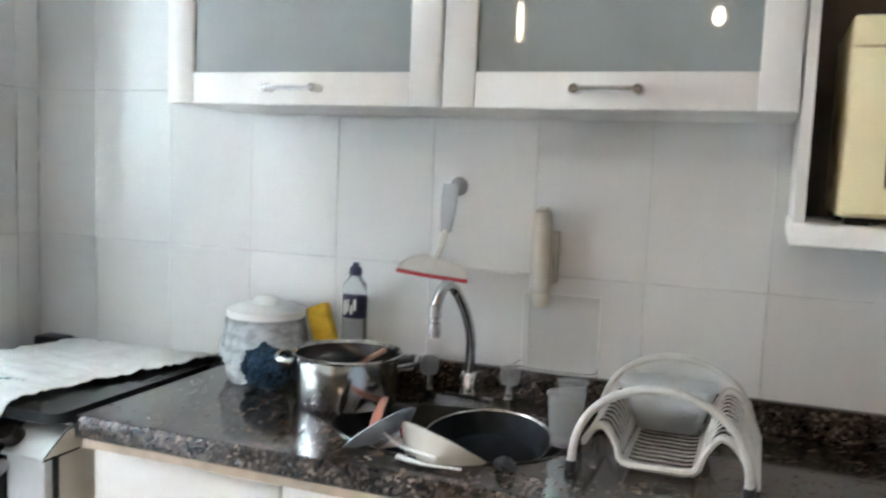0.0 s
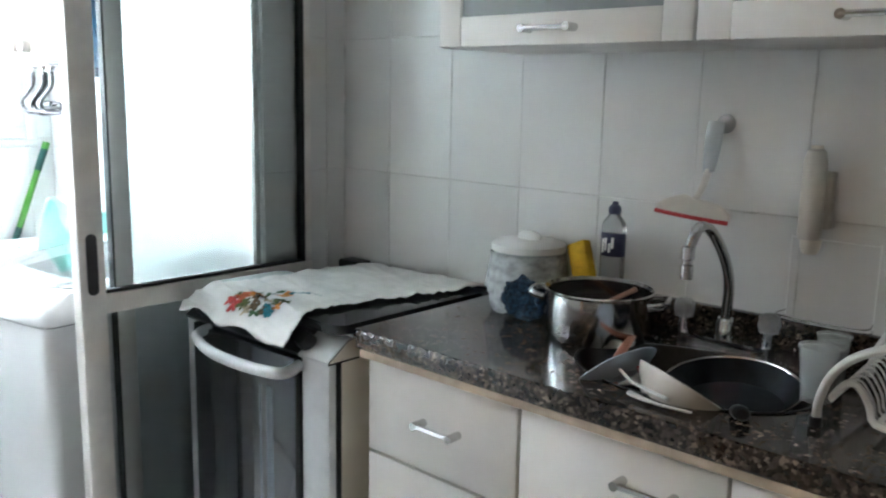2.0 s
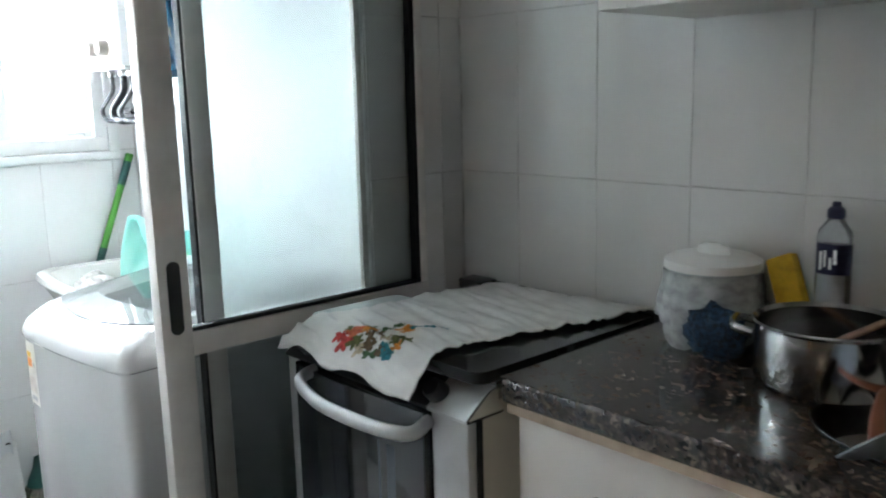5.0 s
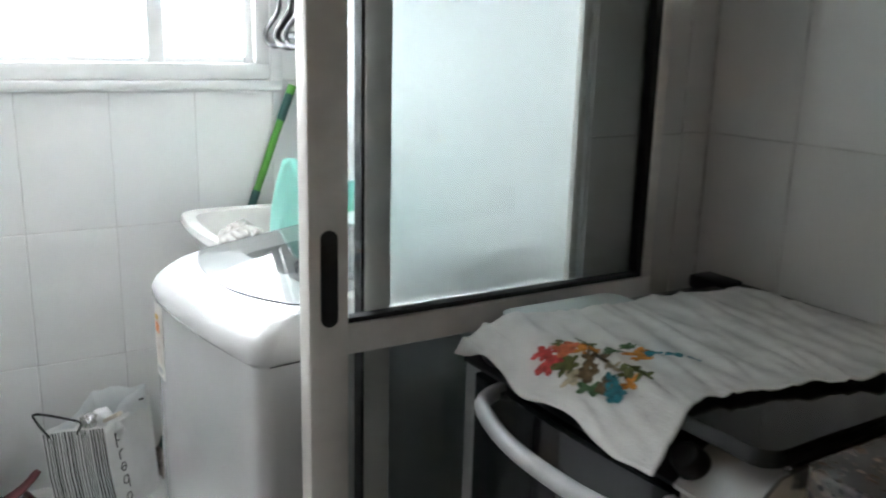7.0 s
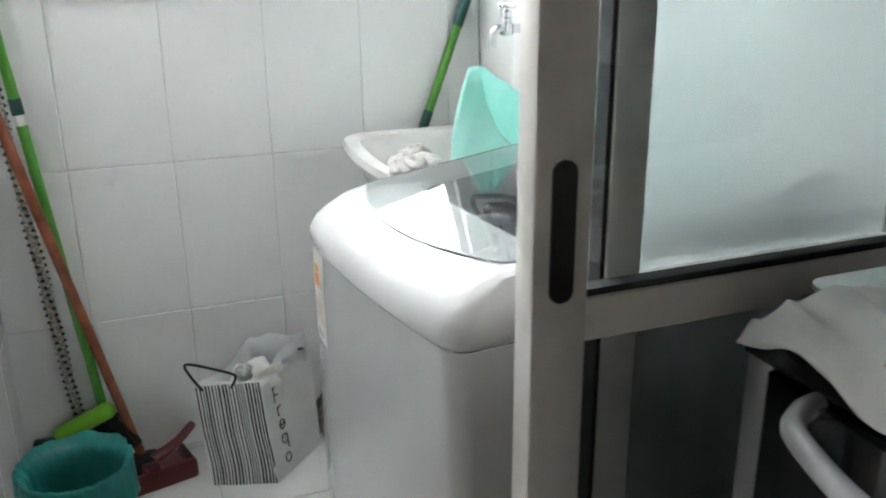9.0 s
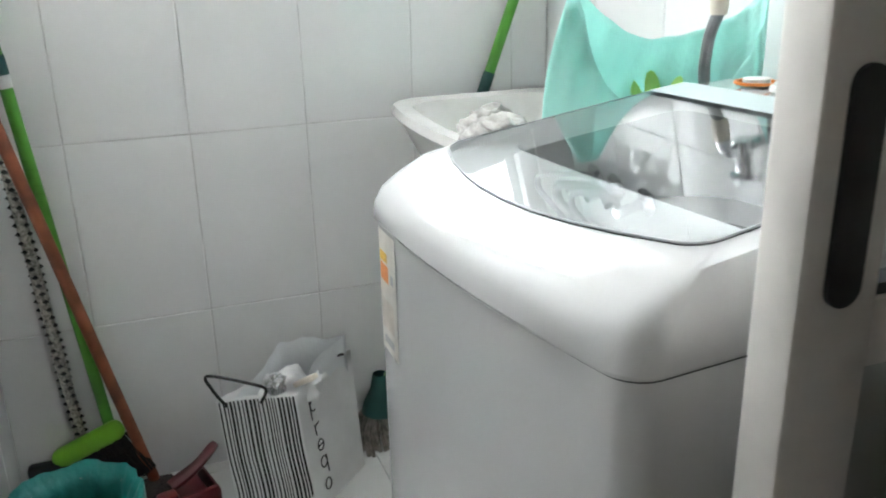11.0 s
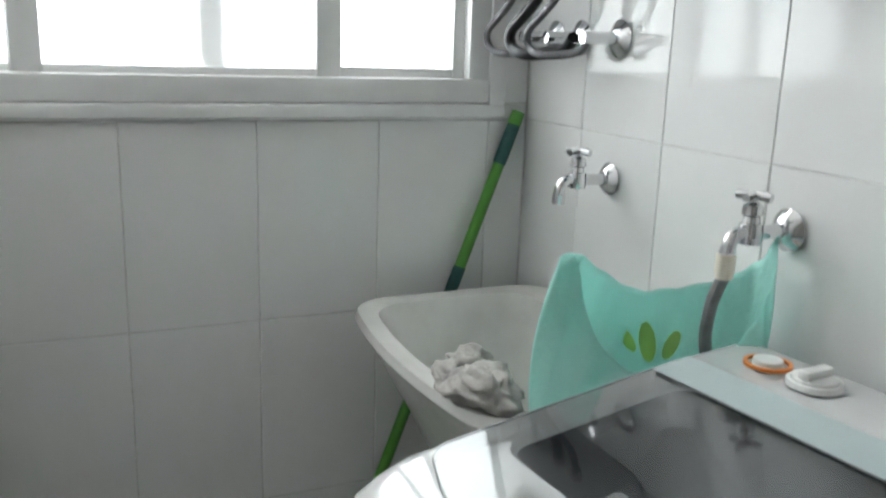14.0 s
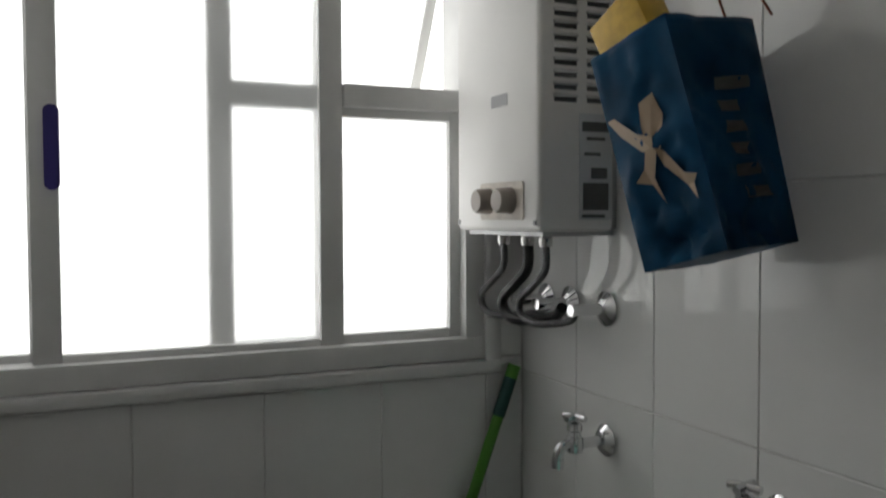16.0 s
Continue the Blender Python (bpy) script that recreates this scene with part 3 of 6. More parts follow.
def faucet():
    x, y, z = 1.335, -0.095, CT
    f = thing("faucet", (x, y, z), "chrome two-handle kitchen mixer tap with a gooseneck spout", "faucet")
    finish("base", loft([rrect(x - 0.105, x + 0.105, y - 0.024, y + 0.024, 0.022, z + h) for h in (0, 0.016, 0.02)]), CHROME, f)
    finish("neck_ring", lathe([(0.02, z + 0.02), (0.02, z + 0.055), (0.016, z + 0.065), (0, z + 0.065)], (x, y, 0), 20), CHROME, f)
    pts = spline([(x, y, z + 0.06), (x + 0.002, y, z + 0.135), (x - 0.006, y - 0.014, z + 0.195), (x - 0.022, y - 0.048, z + 0.252), (x - 0.034, y - 0.085, z + 0.266), (x - 0.042, y - 0.11, z + 0.225)], 8)
    finish("spout", tube(pts, 0.0115, 12), STEEL, f)
    p = Vector((x - 0.0425, y - 0.112, z + 0.16))
    finish("aerator", lathe([(0, 0), (0.013, 0), (0.013, 0.03), (0.010, 0.032), (0.010, 0.04), (0.014, 0.042), (0.014, 0.068), (0, 0.07)], p, 16), CHROME, f)
    for s in (-1, 1):
        kx = x + s * 0.095
        finish("stem", lathe([(0.013, z + 0.018), (0.011, z + 0.05), (0, z + 0.05)], (kx, y, 0), 16), CHROME, f)
        finish("knob", lathe([(0.008, z + 0.048), (0.02, z + 0.052), (0.024, z + 0.068), (0.022, z + 0.085), (0.012, z + 0.092), (0, z + 0.093)], (kx, y, 0), 10), KNOB_P, f)


faucet()


def pot():
    x, y, z, r, h = 1.10, -0.228, CT, 0.115, 0.110
    p = thing("cooking_pot", (x, y, z), "stainless steel cooking pot standing on the counter", "pot")
    prof = [(0, z + 0.002), (r - 0.012, z + 0.002), (r - 0.004, z + 0.006), (r, z + 0.014), (r, z + h - 0.006), (r + 0.006, z + h), (r + 0.003, z + h + 0.003), (r - 0.003, z + h - 0.004), (r - 0.004, z + 0.015), (0, z + 0.01)]
    finish("body", lathe(prof, (x, y, 0), 48), STEEL, p)
    finish("food", lathe([(0, z + 0.035), (r - 0.005, z + 0.035)], (x, y, 0), 32), FOOD, p)
    for s in (-1, 1):
        a = radians(20)
        c, d = Vector((math.cos(a), math.sin(a), 0)) * s, Vector((-math.sin(a), math.cos(a), 0))
        o = Vector((x, y, z + h - 0.022))
        finish("handle", tube(spline([o + c * (r - 0.002) + d * 0.045, o + c * (r + 0.03) + d * 0.035 + Vector((0, 0, .006)), o + c * (r + 0.036) + Vector((0, 0, .008)), o + c * (r + 0.03) - d * 0.035 + Vector((0, 0, .006)), o + c * (r - 0.002) - d * 0.045], 6), 0.006, 8, flat=1.5), STEEL, p)
    s = thing("spoon", (x + .02, y, z + 0.07), "wooden spoon leaning inside the pot", "spoon")
    finish("stick", tube([(x - 0.05, y - 0.025, z + 0.037), (x + 0.085, y + 0.01, z + h + 0.012)], 0.006, 8), WOOD_S, s)


pot()


def pail():
    x, y, z, r, h = 0.822, -0.118, CT, 0.087, 0.158
    p = thing("waste_pail", (x, y, z), "white plastic counter waste pail with lid and bag", "waste bin")
    finish("body", lathe([(0, z + 0.001), (r * 0.93, z + 0.001), (r * 0.95, z + 0.006), (r, z + h)], (x, y, 0), 36), PAIL_B, p)
    finish("lid", lathe([(r + 0.001, z + h - 0.012), (r + 0.006, z + h - 0.012), (r + 0.006, z + h + 0.004), (r - 0.01, z + h + 0.012), (r * 0.5, z + h + 0.016), (0, z + h + 0.015)], (x, y, 0), 36), WHITE_P, p)
    finish("lid_knob", lathe([(0.03, z + h + 0.014), (0.027, z + h + 0.03), (0.018, z + h + 0.036), (0, z + h + 0.037)], (x, y, 0), 20, sx=1.2, sy=0.5), WHITE_P, p)

    def skirt(u, v):
        a = 2 * math.pi * u
        rr = r + 0.006 + 0.006 * v + 0.006 * fbm(math.cos(a) * 3, math.sin(a) * 3, v * 2) + 0.006 * abs(math.sin(a * 7 + 3 * fbm(math.cos(a) * 2, math.sin(a) * 2, v))) * (0.3 + v)
        return Vector((x + rr * math.cos(a), y + rr * math.sin(a), z + h - 0.014 - v * (h - 0.04 + 0.025 * math.sin(a * 3) + 0.02 * fbm(a, 3))))

    finish("bag", grid(60, 10, skirt, closed_u=True), CLEAR_F, p, solid=0.0006)


pail()


def lump(c, rx, ry, rz, amp, freq, seed, seg=24):
    """An uneven rounded lump."""
    b = bmesh.new()
    bmesh.ops.create_icosphere(b, subdivisions=4, radius=1)
    for v in b.verts:
        k = 1 + amp * fbm(v.co.x * freq + seed, v.co.y * freq, v.co.z * freq + seed)
        v.co = Vector((c[0] + v.co.x * rx * k, c[1] + v.co.y * ry * k, c[2] + v.co.z * rz * k))
    return b


tagged(finish("scouring_net", lump((0.893, -0.226, CT + 0.047), 0.058, 0.034, 0.052, 0.22, 3.0, 3), BLUE_S), "crumpled dark blue scouring net on the counter", "scourer")


def soap_caddy():
    x, y, z = 0.995, -0.075, CT
    c = thing("soap_caddy", (x, y, z), "clear plastic caddy for sponge and detergent", "caddy")
    def side(u, v):
        a = 2 * math.pi * u
        return Vector((x + (0.075 + 0.012 * v) * math.copysign(abs(math.cos(a)) ** 0.5, math.cos(a)), y + (0.036 + 0.008 * v) * math.copysign(abs(math.sin(a)) ** 0.5, math.sin(a)), z + 0.002 + 0.06 * v))
    b = grid(40, 4, side, closed_u=True)
    finish("tray", b, CLEARP, c, solid=0.002)
    finish("tray_floor", box(x - 0.068, x + 0.068, y - 0.032, y + 0.032, z + 0.001, z + 0.004), CLEARP, c)
    s = box(-0.028, 0.028, -0.015, 0.015, -0.06, 0.06, 0.006)
    bmesh.ops.transform(s, matrix=Matrix.Translation((x - 0.036, y - 0.006, z + 0.12)) @ Matrix.Rotation(radians(-24), 4, "Y") @ Matrix.Rotation(radians(-12), 4, "X"), verts=s.verts)
    tagged(finish("sponge", s, YELLOW), "yellow kitchen sponge standing in the caddy", "sponge")
    bx, by, bz = x + 0.04, y + 0.004, z + 0.006
    o = thing("detergent_bottle", (bx, by, bz), "clear detergent bottle with a navy cap and dark label", "bottle")
    r = 0.032
    finish("body", lathe([(0, bz), (r * .9, bz), (r, bz + .008), (r, bz + .145), (r * .95, bz + .15), (r * .95, bz + .205), (r, bz + .21), (r * .92, bz + .228), (r * .5, bz + .246), (0.012, bz + .254), (0, bz + .254)], (bx, by, 0), 24, sy=0.75), MILKY, o)
    finish("label_band", lathe([(r * .95 + .0006, bz + .150), (r * .95 + .001, bz + .152), (r * .95 + .001, bz + .203), (r * .95 + .0006, bz + .205)], (bx, by, 0), 24, sy=0.77), NAVY, o)
    for lx, lw, lz, lh in ((-0.016, 0.005, .158, .034), (-0.008, 0.004, .164, .030), (0.001, 0.005, .160, .022), (0.009, 0.006, .170, .026)):
        finish("label_mark", box(bx + lx, bx + lx + lw, by - 0.0262, by - 0.0225, bz + lz, bz + lz + lh, 0.001), WHITE_P, o)
    finish("cap", lathe([(0.014, bz + .250), (0.0155, bz + .252), (0.0155, bz + .264), (0.012, bz + .270), (0.008, bz + .272), (0.007, bz + .280), (0, bz + .281)], (bx, by, 0), 16), NAVY, o)


soap_caddy()


def wall_squeegee():
    x, z = 1.25, 1.30
    s = thing("squeegee", (x, 0, z), "white sink squeegee with red blade hanging on the tiled wall", "squeegee")
    finish("suction_cup", lathe([(0.022, 0.0), (0.02, -0.006), (0.008, -0.014), (0, -0.016)], (x + 0.01, 0.0, z + 0.10), 20, "y"), CLEARP, s)
    def hand(u, v):
        a = 2 * math.pi * u
        zz = z + 0.105 - v * 0.11
        w = 0.019 - 0.006 * v + 0.004 * math.sin(v * math.pi)
        return Vector((x + w * math.cos(a), -0.028 - 0.022 * v + 0.009 * math.sin(a), zz))
    b = grid(16, 10, hand, closed_u=True)
    finish("grip", b, CLEARP, s)
    finish("stem", tube(spline([(x, -0.05, z - 0.0), (x - 0.004, -0.062, z - 0.035), (x - 0.012, -0.078, z - 0.065)], 5), [0.009 - 0.0002 * k for k in range(11)], 8), OFFWHITE, s)
    def blade(u, v):
        w = 0.03 + 0.055 * min(1, v * 1.6) ** 0.6
        return Vector((x - 0.012 + (u - 0.5) * 2 * w, -0.075 - 0.03 * v + 0.01 * (2 * u - 1) ** 2, z - 0.058 - 0.035 * v + 0.016 * (2 * u - 1) * 0 - 0.012 * u))
    finish("head", grid(14, 6, blade), OFFWHITE, s, solid=0.006)
    finish("blade", tube([blade(k / 10, 1.05) for k in range(11)], 0.005, 6), RED_L, s)


wall_squeegee()


def wall_dispenser():
    x, z0, z1 = 1.475, 1.145, 1.362
    d = thing("lighter_holder", (x, -0.04, z0), "long white plastic dispenser on a bracket on the tiled wall", "dispenser")
    finish("body", lathe([(0, z0 + 0.03), (0.021, z0 + 0.03), (0.023, z0 + 0.04), (0.023, z1 - 0.03), (0.018, z1 - 0.008), (0.008, z1), (0, z1)], (x, -0.048, 0), 20), OFFWHITE, d)
    finish("nozzle", lathe([(0, z0), (0.014, z0), (0.02, z0 + 0.012), (0.021, z0 + 0.03), (0, z0 + 0.03)], (x + 0.005, -0.048, 0), 18), CREAM, d)
    b = box(x - 0.012, x + 0.03, -0.03, 0.0, z0 + 0.05, z1 - 0.05, 0.004)
    finish("bracket", b, OFFWHITE, d)
    finish("cap_plug", lathe([(0.012, z1 - 0.004), (0.012, z1 + 0.003), (0, z1 + 0.004)], (x, -0.048, 0), 14), CREAM, d)


wall_dispenser()


def wire_rack():
    x0, x1, z0, z1 = 1.43, 1.605, 1.0, 1.175
    w = thing("wire_lid_rack", ((x0 + x1) / 2, 0, z0), "thin white wire rack fixed to the wall tiles", "wire rack")
    b = tube([(x0, -0.012, z0), (x0, -0.012, z1)], 0.0018, 6)
    tube([(x1, -0.012, z0), (x1, -0.012, z1)], 0.0018, 6, bm=b)
    tube([(x0, -0.012, z1 - 0.004), (x1, -0.012, z1 - 0.004)], 0.0018, 6, bm=b)
    finish("upright", b, WHITE_P, w)
    b = bmesh.new()
    for z, d in ((z0 + 0.012, 0.07), (z0, 0.05)):
        tube(spline([(x0, -0.012, z), (x0 + 0.01, -d, z), (x1 - 0.01, -d, z), (x1, -0.012, z)], 6), 0.0018, 6, bm=b)
    finish("hoop", b, STEEL, w)


wire_rack()


def dish_rack():
    x0, x1, yf, yb, z = 1.64, 1.935, -0.42, -0.135, CT
    r = thing("dish_rack", ((x0 + x1) / 2, (yf + yb) / 2, z), "white plastic dish rack with arched ends and slatted tray", "dish rack")
    xm, hw = (x0 + x1) / 2, (x1 - x0) / 2
    for y in (yf, yb):
        pts = [(xm - hw * math.cos(math.pi * k / 24), y, z + 0.008 + 0.152 * math.sin(math.pi * k / 24) ** 0.8) for k in range(25)]
        finish("arch", tube(pts, 0.0075, 10), RACK_P, r)
        b = lathe([(0, z), (0.011, z), (0.011, z + 0.018), (0, z + 0.018)], (x0, y, 0), 12)
        lathe([(0, z), (0.011, z), (0.011, z + 0.018), (0, z + 0.018)], (x1, y, 0), 12, bm=b)
        finish("foot", b, BLACK, r)
    # slats bent into two humps with a flat trough between them
    line = spline([(xm - 0.13, 0, 0.050), (xm - 0.112, 0, 0.078), (xm - 0.092, 0, 0.080), (xm - 0.072, 0, 0.052), (xm - 0.060, 0, 0.024), (xm, 0, 0.021), (xm + 0.058, 0, 0.024),
                   (xm + 0.072, 0, 0.055), (xm + 0.096, 0, 0.088), (xm + 0.122, 0, 0.078), (xm + 0.145, 0, 0.045), (xm + 0.160, 0, 0.016)], 3)
    b = bmesh.new()
    n = 13
    for k in range(n):
        y = yf + 0.012 + (yb - yf - 0.024) * k / (n - 1)
        rise = 1 + 0.25 * k / (n - 1)
        tube([(p[0], y, z + p[2] * rise) for p in line], 0.0062 if k in (0, n - 1) else 0.0019, 6, bm=b)
    tagged(finish("slats", b, RACK_P, r), kind="stuff")
    b = bmesh.new()
    for q in (0, 12, 18, len(line) - 1):
        tube([(line[q][0], yf + 0.012, z + line[q][2] - 0.002), (line[q][0], yb - 0.012, z + line[q][2] * 1.25 - 0.002)], 0.0045, 8, bm=b)
    finish("cross_bar", b, RACK_P, r)
    p = thing("food_container", (xm - 0.02, -0.2, z + 0.04), "clear plastic container drying in the dish rack", "container")
    b = loft([rrect(xm - 0.06, xm + 0.05, -0.235, -0.165, 0.02, z + 0.036), rrect(xm - 0.1, xm + 0.08, -0.255, -0.155, 0.022, z + 0.125)], cap=False)
    finish("shell", b, WHITE_F, p, solid=0.0015)
    for gx, gy, rr in ((1.60, -0.30, 0.036), (1.592, -0.205, 0.030)):
        g = thing("drinking_glass", (gx, gy, z), "clear ribbed drinking cup beside the dish rack", "glass", "glasses by the rack")
        finish("cup", lathe([(0, z + 0.004), (rr * 0.76, z + 0.004), (rr * 0.97, z + 0.096), (rr * 1.04, z + 0.098), (rr * 1.04, z + 0.103), (rr * 0.94, z + 0.102), (rr * 0.7, z + 0.012), (0, z + 0.012)], (gx, gy, 0), 28), CUP_P, g)


RACK_P = mat("greyed_rack_plastic", (0.58, 0.565, 0.53), 0.35, var=0.08, scale=14)
CUP_P = mat("thin_clear_cup", (0.86, 0.88, 0.88), 0.12, trans=0.8, var=0.02)
PALEBLUE = mat("pale_blue_grey_dish", (0.36, 0.41, 0.47), 0.3, var=0.06, scale=20)
dish_rack()


def bowl(name, c, r, h, up, material, label, cat):
    """A bowl with its rim centre at c and its opening along up."""
    b = lathe([(0, -h), (r * 0.42, -h), (r * 0.47, -h + 0.004), (r * 0.80, -h * 0.52), (r * 0.95, -h * 0.15), (r, 0), (r - 0.002, 0.002), (r - 0.005, 0), (r * 0.77, -h * 0.5), (r * 0.43, -h + 0.006), (0, -h + 0.006)], (0, 0, 0), 40)
    o = finish(name, b, material)
    o.matrix_world = Matrix.Translation(c) @ Vector((0, 0, 1)).rotation_difference(Vector(up)).to_matrix().to_4x4()
    return tagged(o, label, cat)


bowl("bowl", (1.412, -0.42, CT + 0.004), 0.098, 0.07, (0.26, 0.47, 0.80), OFFWHITE, "white ceramic bowl tilted on dishes in the sink", "bowl")
bowl("plate", (1.272, -0.43, CT + 0.016), 0.082, 0.022, (-0.60, 0.16, 0.70), PALEBLUE, "pale blue-grey plate leaning on the sink rim", "plate")
bowl("dish", (1.31, -0.33, CT - 0.075), 0.1, 0.045, (0.05, 0.2, 0.95), DARKPAN, "dark plate in the sink among washing-up", "plate")
bowl("bowl", (1.25, -0.30, CT - 0.05), 0.07, 0.05, (-0.2, 0.1, 0.9), DARKPAN, "dark bowl in the sink among washing-up", "bowl")


def pan():
    p = thing("frying_pan", (1.45, -0.30, CT - 0.04), "dark frying pan with steel rim lying in the sink", "frying pan")
    m = Matrix.Translation((1.455, -0.325, CT + 0.0)) @ Matrix.Rotation(radians(9), 4, "X")
    b = lathe([(0, -0.045), (0.098, -0.045), (0.126, 0), (0.123, 0), (0.096, -0.04), (0, -0.04)], (0, 0, 0), 44)
    bmesh.ops.transform(b, matrix=m, verts=b.verts)
    finish("pan_body", b, DARKPAN, p)
    b = tube([(0.1255 * math.cos(2 * math.pi * k / 48), 0.1255 * math.sin(2 * math.pi * k / 48), 0) for k in range(48)], 0.0026, 6, closed=True)
    bmesh.ops.transform(b, matrix=m, verts=b.verts)
    finish("rim", b, STEEL, p)
    finish("handle", tube(spline([(1.510, -0.425, CT - 0.014), (1.53, -0.465, CT + 0.006), (1.55, -0.50, CT + 0.018)], 5), [0.012, 0.013, 0.014, 0.015, 0.016, 0.0165, 0.017, 0.017, 0.0165, 0.015, 0.010], 10, flat=0.8), BLACK, p)


pan()
s = thing("spatula", (1.2, -0.37, CT), "terracotta coloured spatula lying across the sink", "spatula")
finish("shaft", tube(spline([(1.205, -0.255, CT + 0.030), (1.23, -0.35, CT + 0.012), (1.265, -0.44, CT - 0.02)], 5), [0.008 + 0.0006 * k for k in range(11)], 8, flat=0.6), PINK, s)
s = thing("fork", (1.33, -0.50, CT + 0.01), "white plastic cutlery on the sink edge", "cutlery")
b = tube(spline([(1.305, -0.475, CT + 0.030), (1.35, -0.50, CT + 0.020), (1.42, -0.51, CT + 0.012)], 5), [0.004 + 0.0003 * k for k in range(11)], 8, flat=0.5)
tube(spline([(1.355, -0.525, CT + 0.010), (1.41, -0.533, CT + 0.007), (1.475, -0.53, CT + 0.008)], 5), [0.010, 0.010, 0.009, 0.008, 0.007, 0.006, 0.006, 0.005, 0.005, 0.005, 0.004], 8, bm=b, flat=0.5)
finish("tines", b, WHITE_P, s)
s = thing("knife", (1.32, -0.45, CT), "red-handled knife sticking out of the dishes", "knife")
finish("grip", tube(spline([(1.318, -0.40, CT - 0.01), (1.322, -0.425, CT + 0.015), (1.326, -0.44, CT + 0.03)], 4), 0.007, 8, flat=0.6), RED_L, s)
finish("steel", tube([(1.318, -0.40, CT - 0.01), (1.31, -0.37, CT - 0.05)], [0.007, 0.002], 6, flat=0.25), STEEL, s)


# wall cabinets
def wall_cabinet(x0, x1, label):
    z0, z1, yf = 1.557, 2.12, -0.335
    c = thing("wall_cabinet", ((x0 + x1) / 2, -0.16, z0), label, "cabinet", "wall cabinets")
    b = box(x0, x0 + 0.018, yf + 0.022, -0.002, z0, z1)
    box(x1 - 0.018, x1, yf + 0.022, -0.002, z0, z1, bm=b)
    box(x0 + 0.018, x1 - 0.018, yf + 0.022, -0.002, z0, z0 + 0.018, bm=b)
    box(x0 + 0.018, x1 - 0.018, yf + 0.022, -0.002, z1 - 0.018, z1, bm=b)
    box(x0 + 0.018, x1 - 0.018, -0.014, -0.002, z0 + 0.018, z1 - 0.018, bm=b)
    finish("body", b, LACQ, c, smooth=0)
    s = 0.066
    b = box(x0 + 0.002, x0 + s, yf, yf + 0.021, z0, z1, 0.003)
    box(x1 - s, x1 - 0.002, yf, yf + 0.021, z0, z1, 0.003, bm=b)
    box(x0 + s, x1 - s, yf, yf + 0.021, z0, z0 + s, 0.003, bm=b)
    box(x0 + s, x1 - s, yf, yf + 0.021, z1 - s, z1, 0.003, bm=b)
    d = finish("door", b, LACQ, c)
    finish("pane", box(x0 + s - 0.004, x1 - s + 0.004, yf + 0.008, yf + 0.013, z0 + s - 0.004, z1 - s + 0.004), GL_CAB, c, smooth=0)
    xm = (x0 + x1) / 2
    bar_handle(c, (xm - 0.056, yf, z0 + 0.033), (xm + 0.056, yf, z0 + 0.033), (0, -0.028, 0))


wall_cabinet(0.70, 1.334, "white wall cabinet with a satin glass flap door")
wall_cabinet(1.336, 1.968, "white wall cabinet with a satin glass flap door")


def niche():
    x0, x1, z0, z1 = 1.97, 2.62, 1.338, 2.12
    c = thing("open_shelf_unit", ((x0 + x1) / 2, -0.16, z0), "white open shelf unit with a dark back on the wall", "shelf")
    b = box(x0, x0 + 0.018, -0.335, -0.002, z0 + 0.037, z1)
    box(x1 - 0.018, x1, -0.335, -0.002, z0 + 0.037, z1, bm=b)
    box(x0 - 0.004, x1, -0.345, -0.002, z0, z0 + 0.036, 0.004, bm=b)
    box(x0 + 0.018, x1 - 0.018, -0.335, -0.002, z1 - 0.018, z1, bm=b)
    finish("body", b, LACQ, c)
    finish("back", box(x0 + 0.018, x1 - 0.018, -0.012, -0.003, z0 + 0.037, z1 - 0.018), NICHE, c, smooth=0)
    m = thing("microwave", (2.28, -0.2, z0 + 0.036), "cream coloured microwave oven on the shelf", "microwave")
    finish("case", box(2.035, 2.57, -0.318, -0.04, z0 + 0.05, 1.715, 0.01), CREAM_Y, m)
    b = box(2.05, 2.09, -0.29, -0.26, z0 + 0.036, z0 + 0.052)
    box(2.5, 2.54, -0.29, -0.26, z0 + 0.036, z0 + 0.052, bm=b)
    box(2.05, 2.54, -0.09, -0.06, z0 + 0.036, z0 + 0.052, bm=b)
    finish("feet", b, BLACK, m)
    finish("door", box(2.038, 2.42, -0.336, -0.319, z0 + 0.055, 1.66, 0.006), CREAM_Y, m)
    finish("door_window", box(2.10, 2.36, -0.339, -0.334, z0 + 0.1, 1.61, 0.003), GLASS_D, m)
    finish("strip", box(2.038, 2.568, -0.334, -0.319, 1.663, 1.712, 0.004), CREAM_Y, m)


niche()


def glow(name, strength):
    m = bpy.data.materials.new(name)
    m.use_nodes = True
    bs = m.node_tree.nodes["Principled BSDF"]
    bs.inputs["Base Color"].default_value = (0.8, 0.75, 0.66, 1)
    bs.inputs["Emission Color"].default_value = (1.0, 0.74, 0.48, 1)
    bs.inputs["Emission Strength"].default_value = strength
    return m


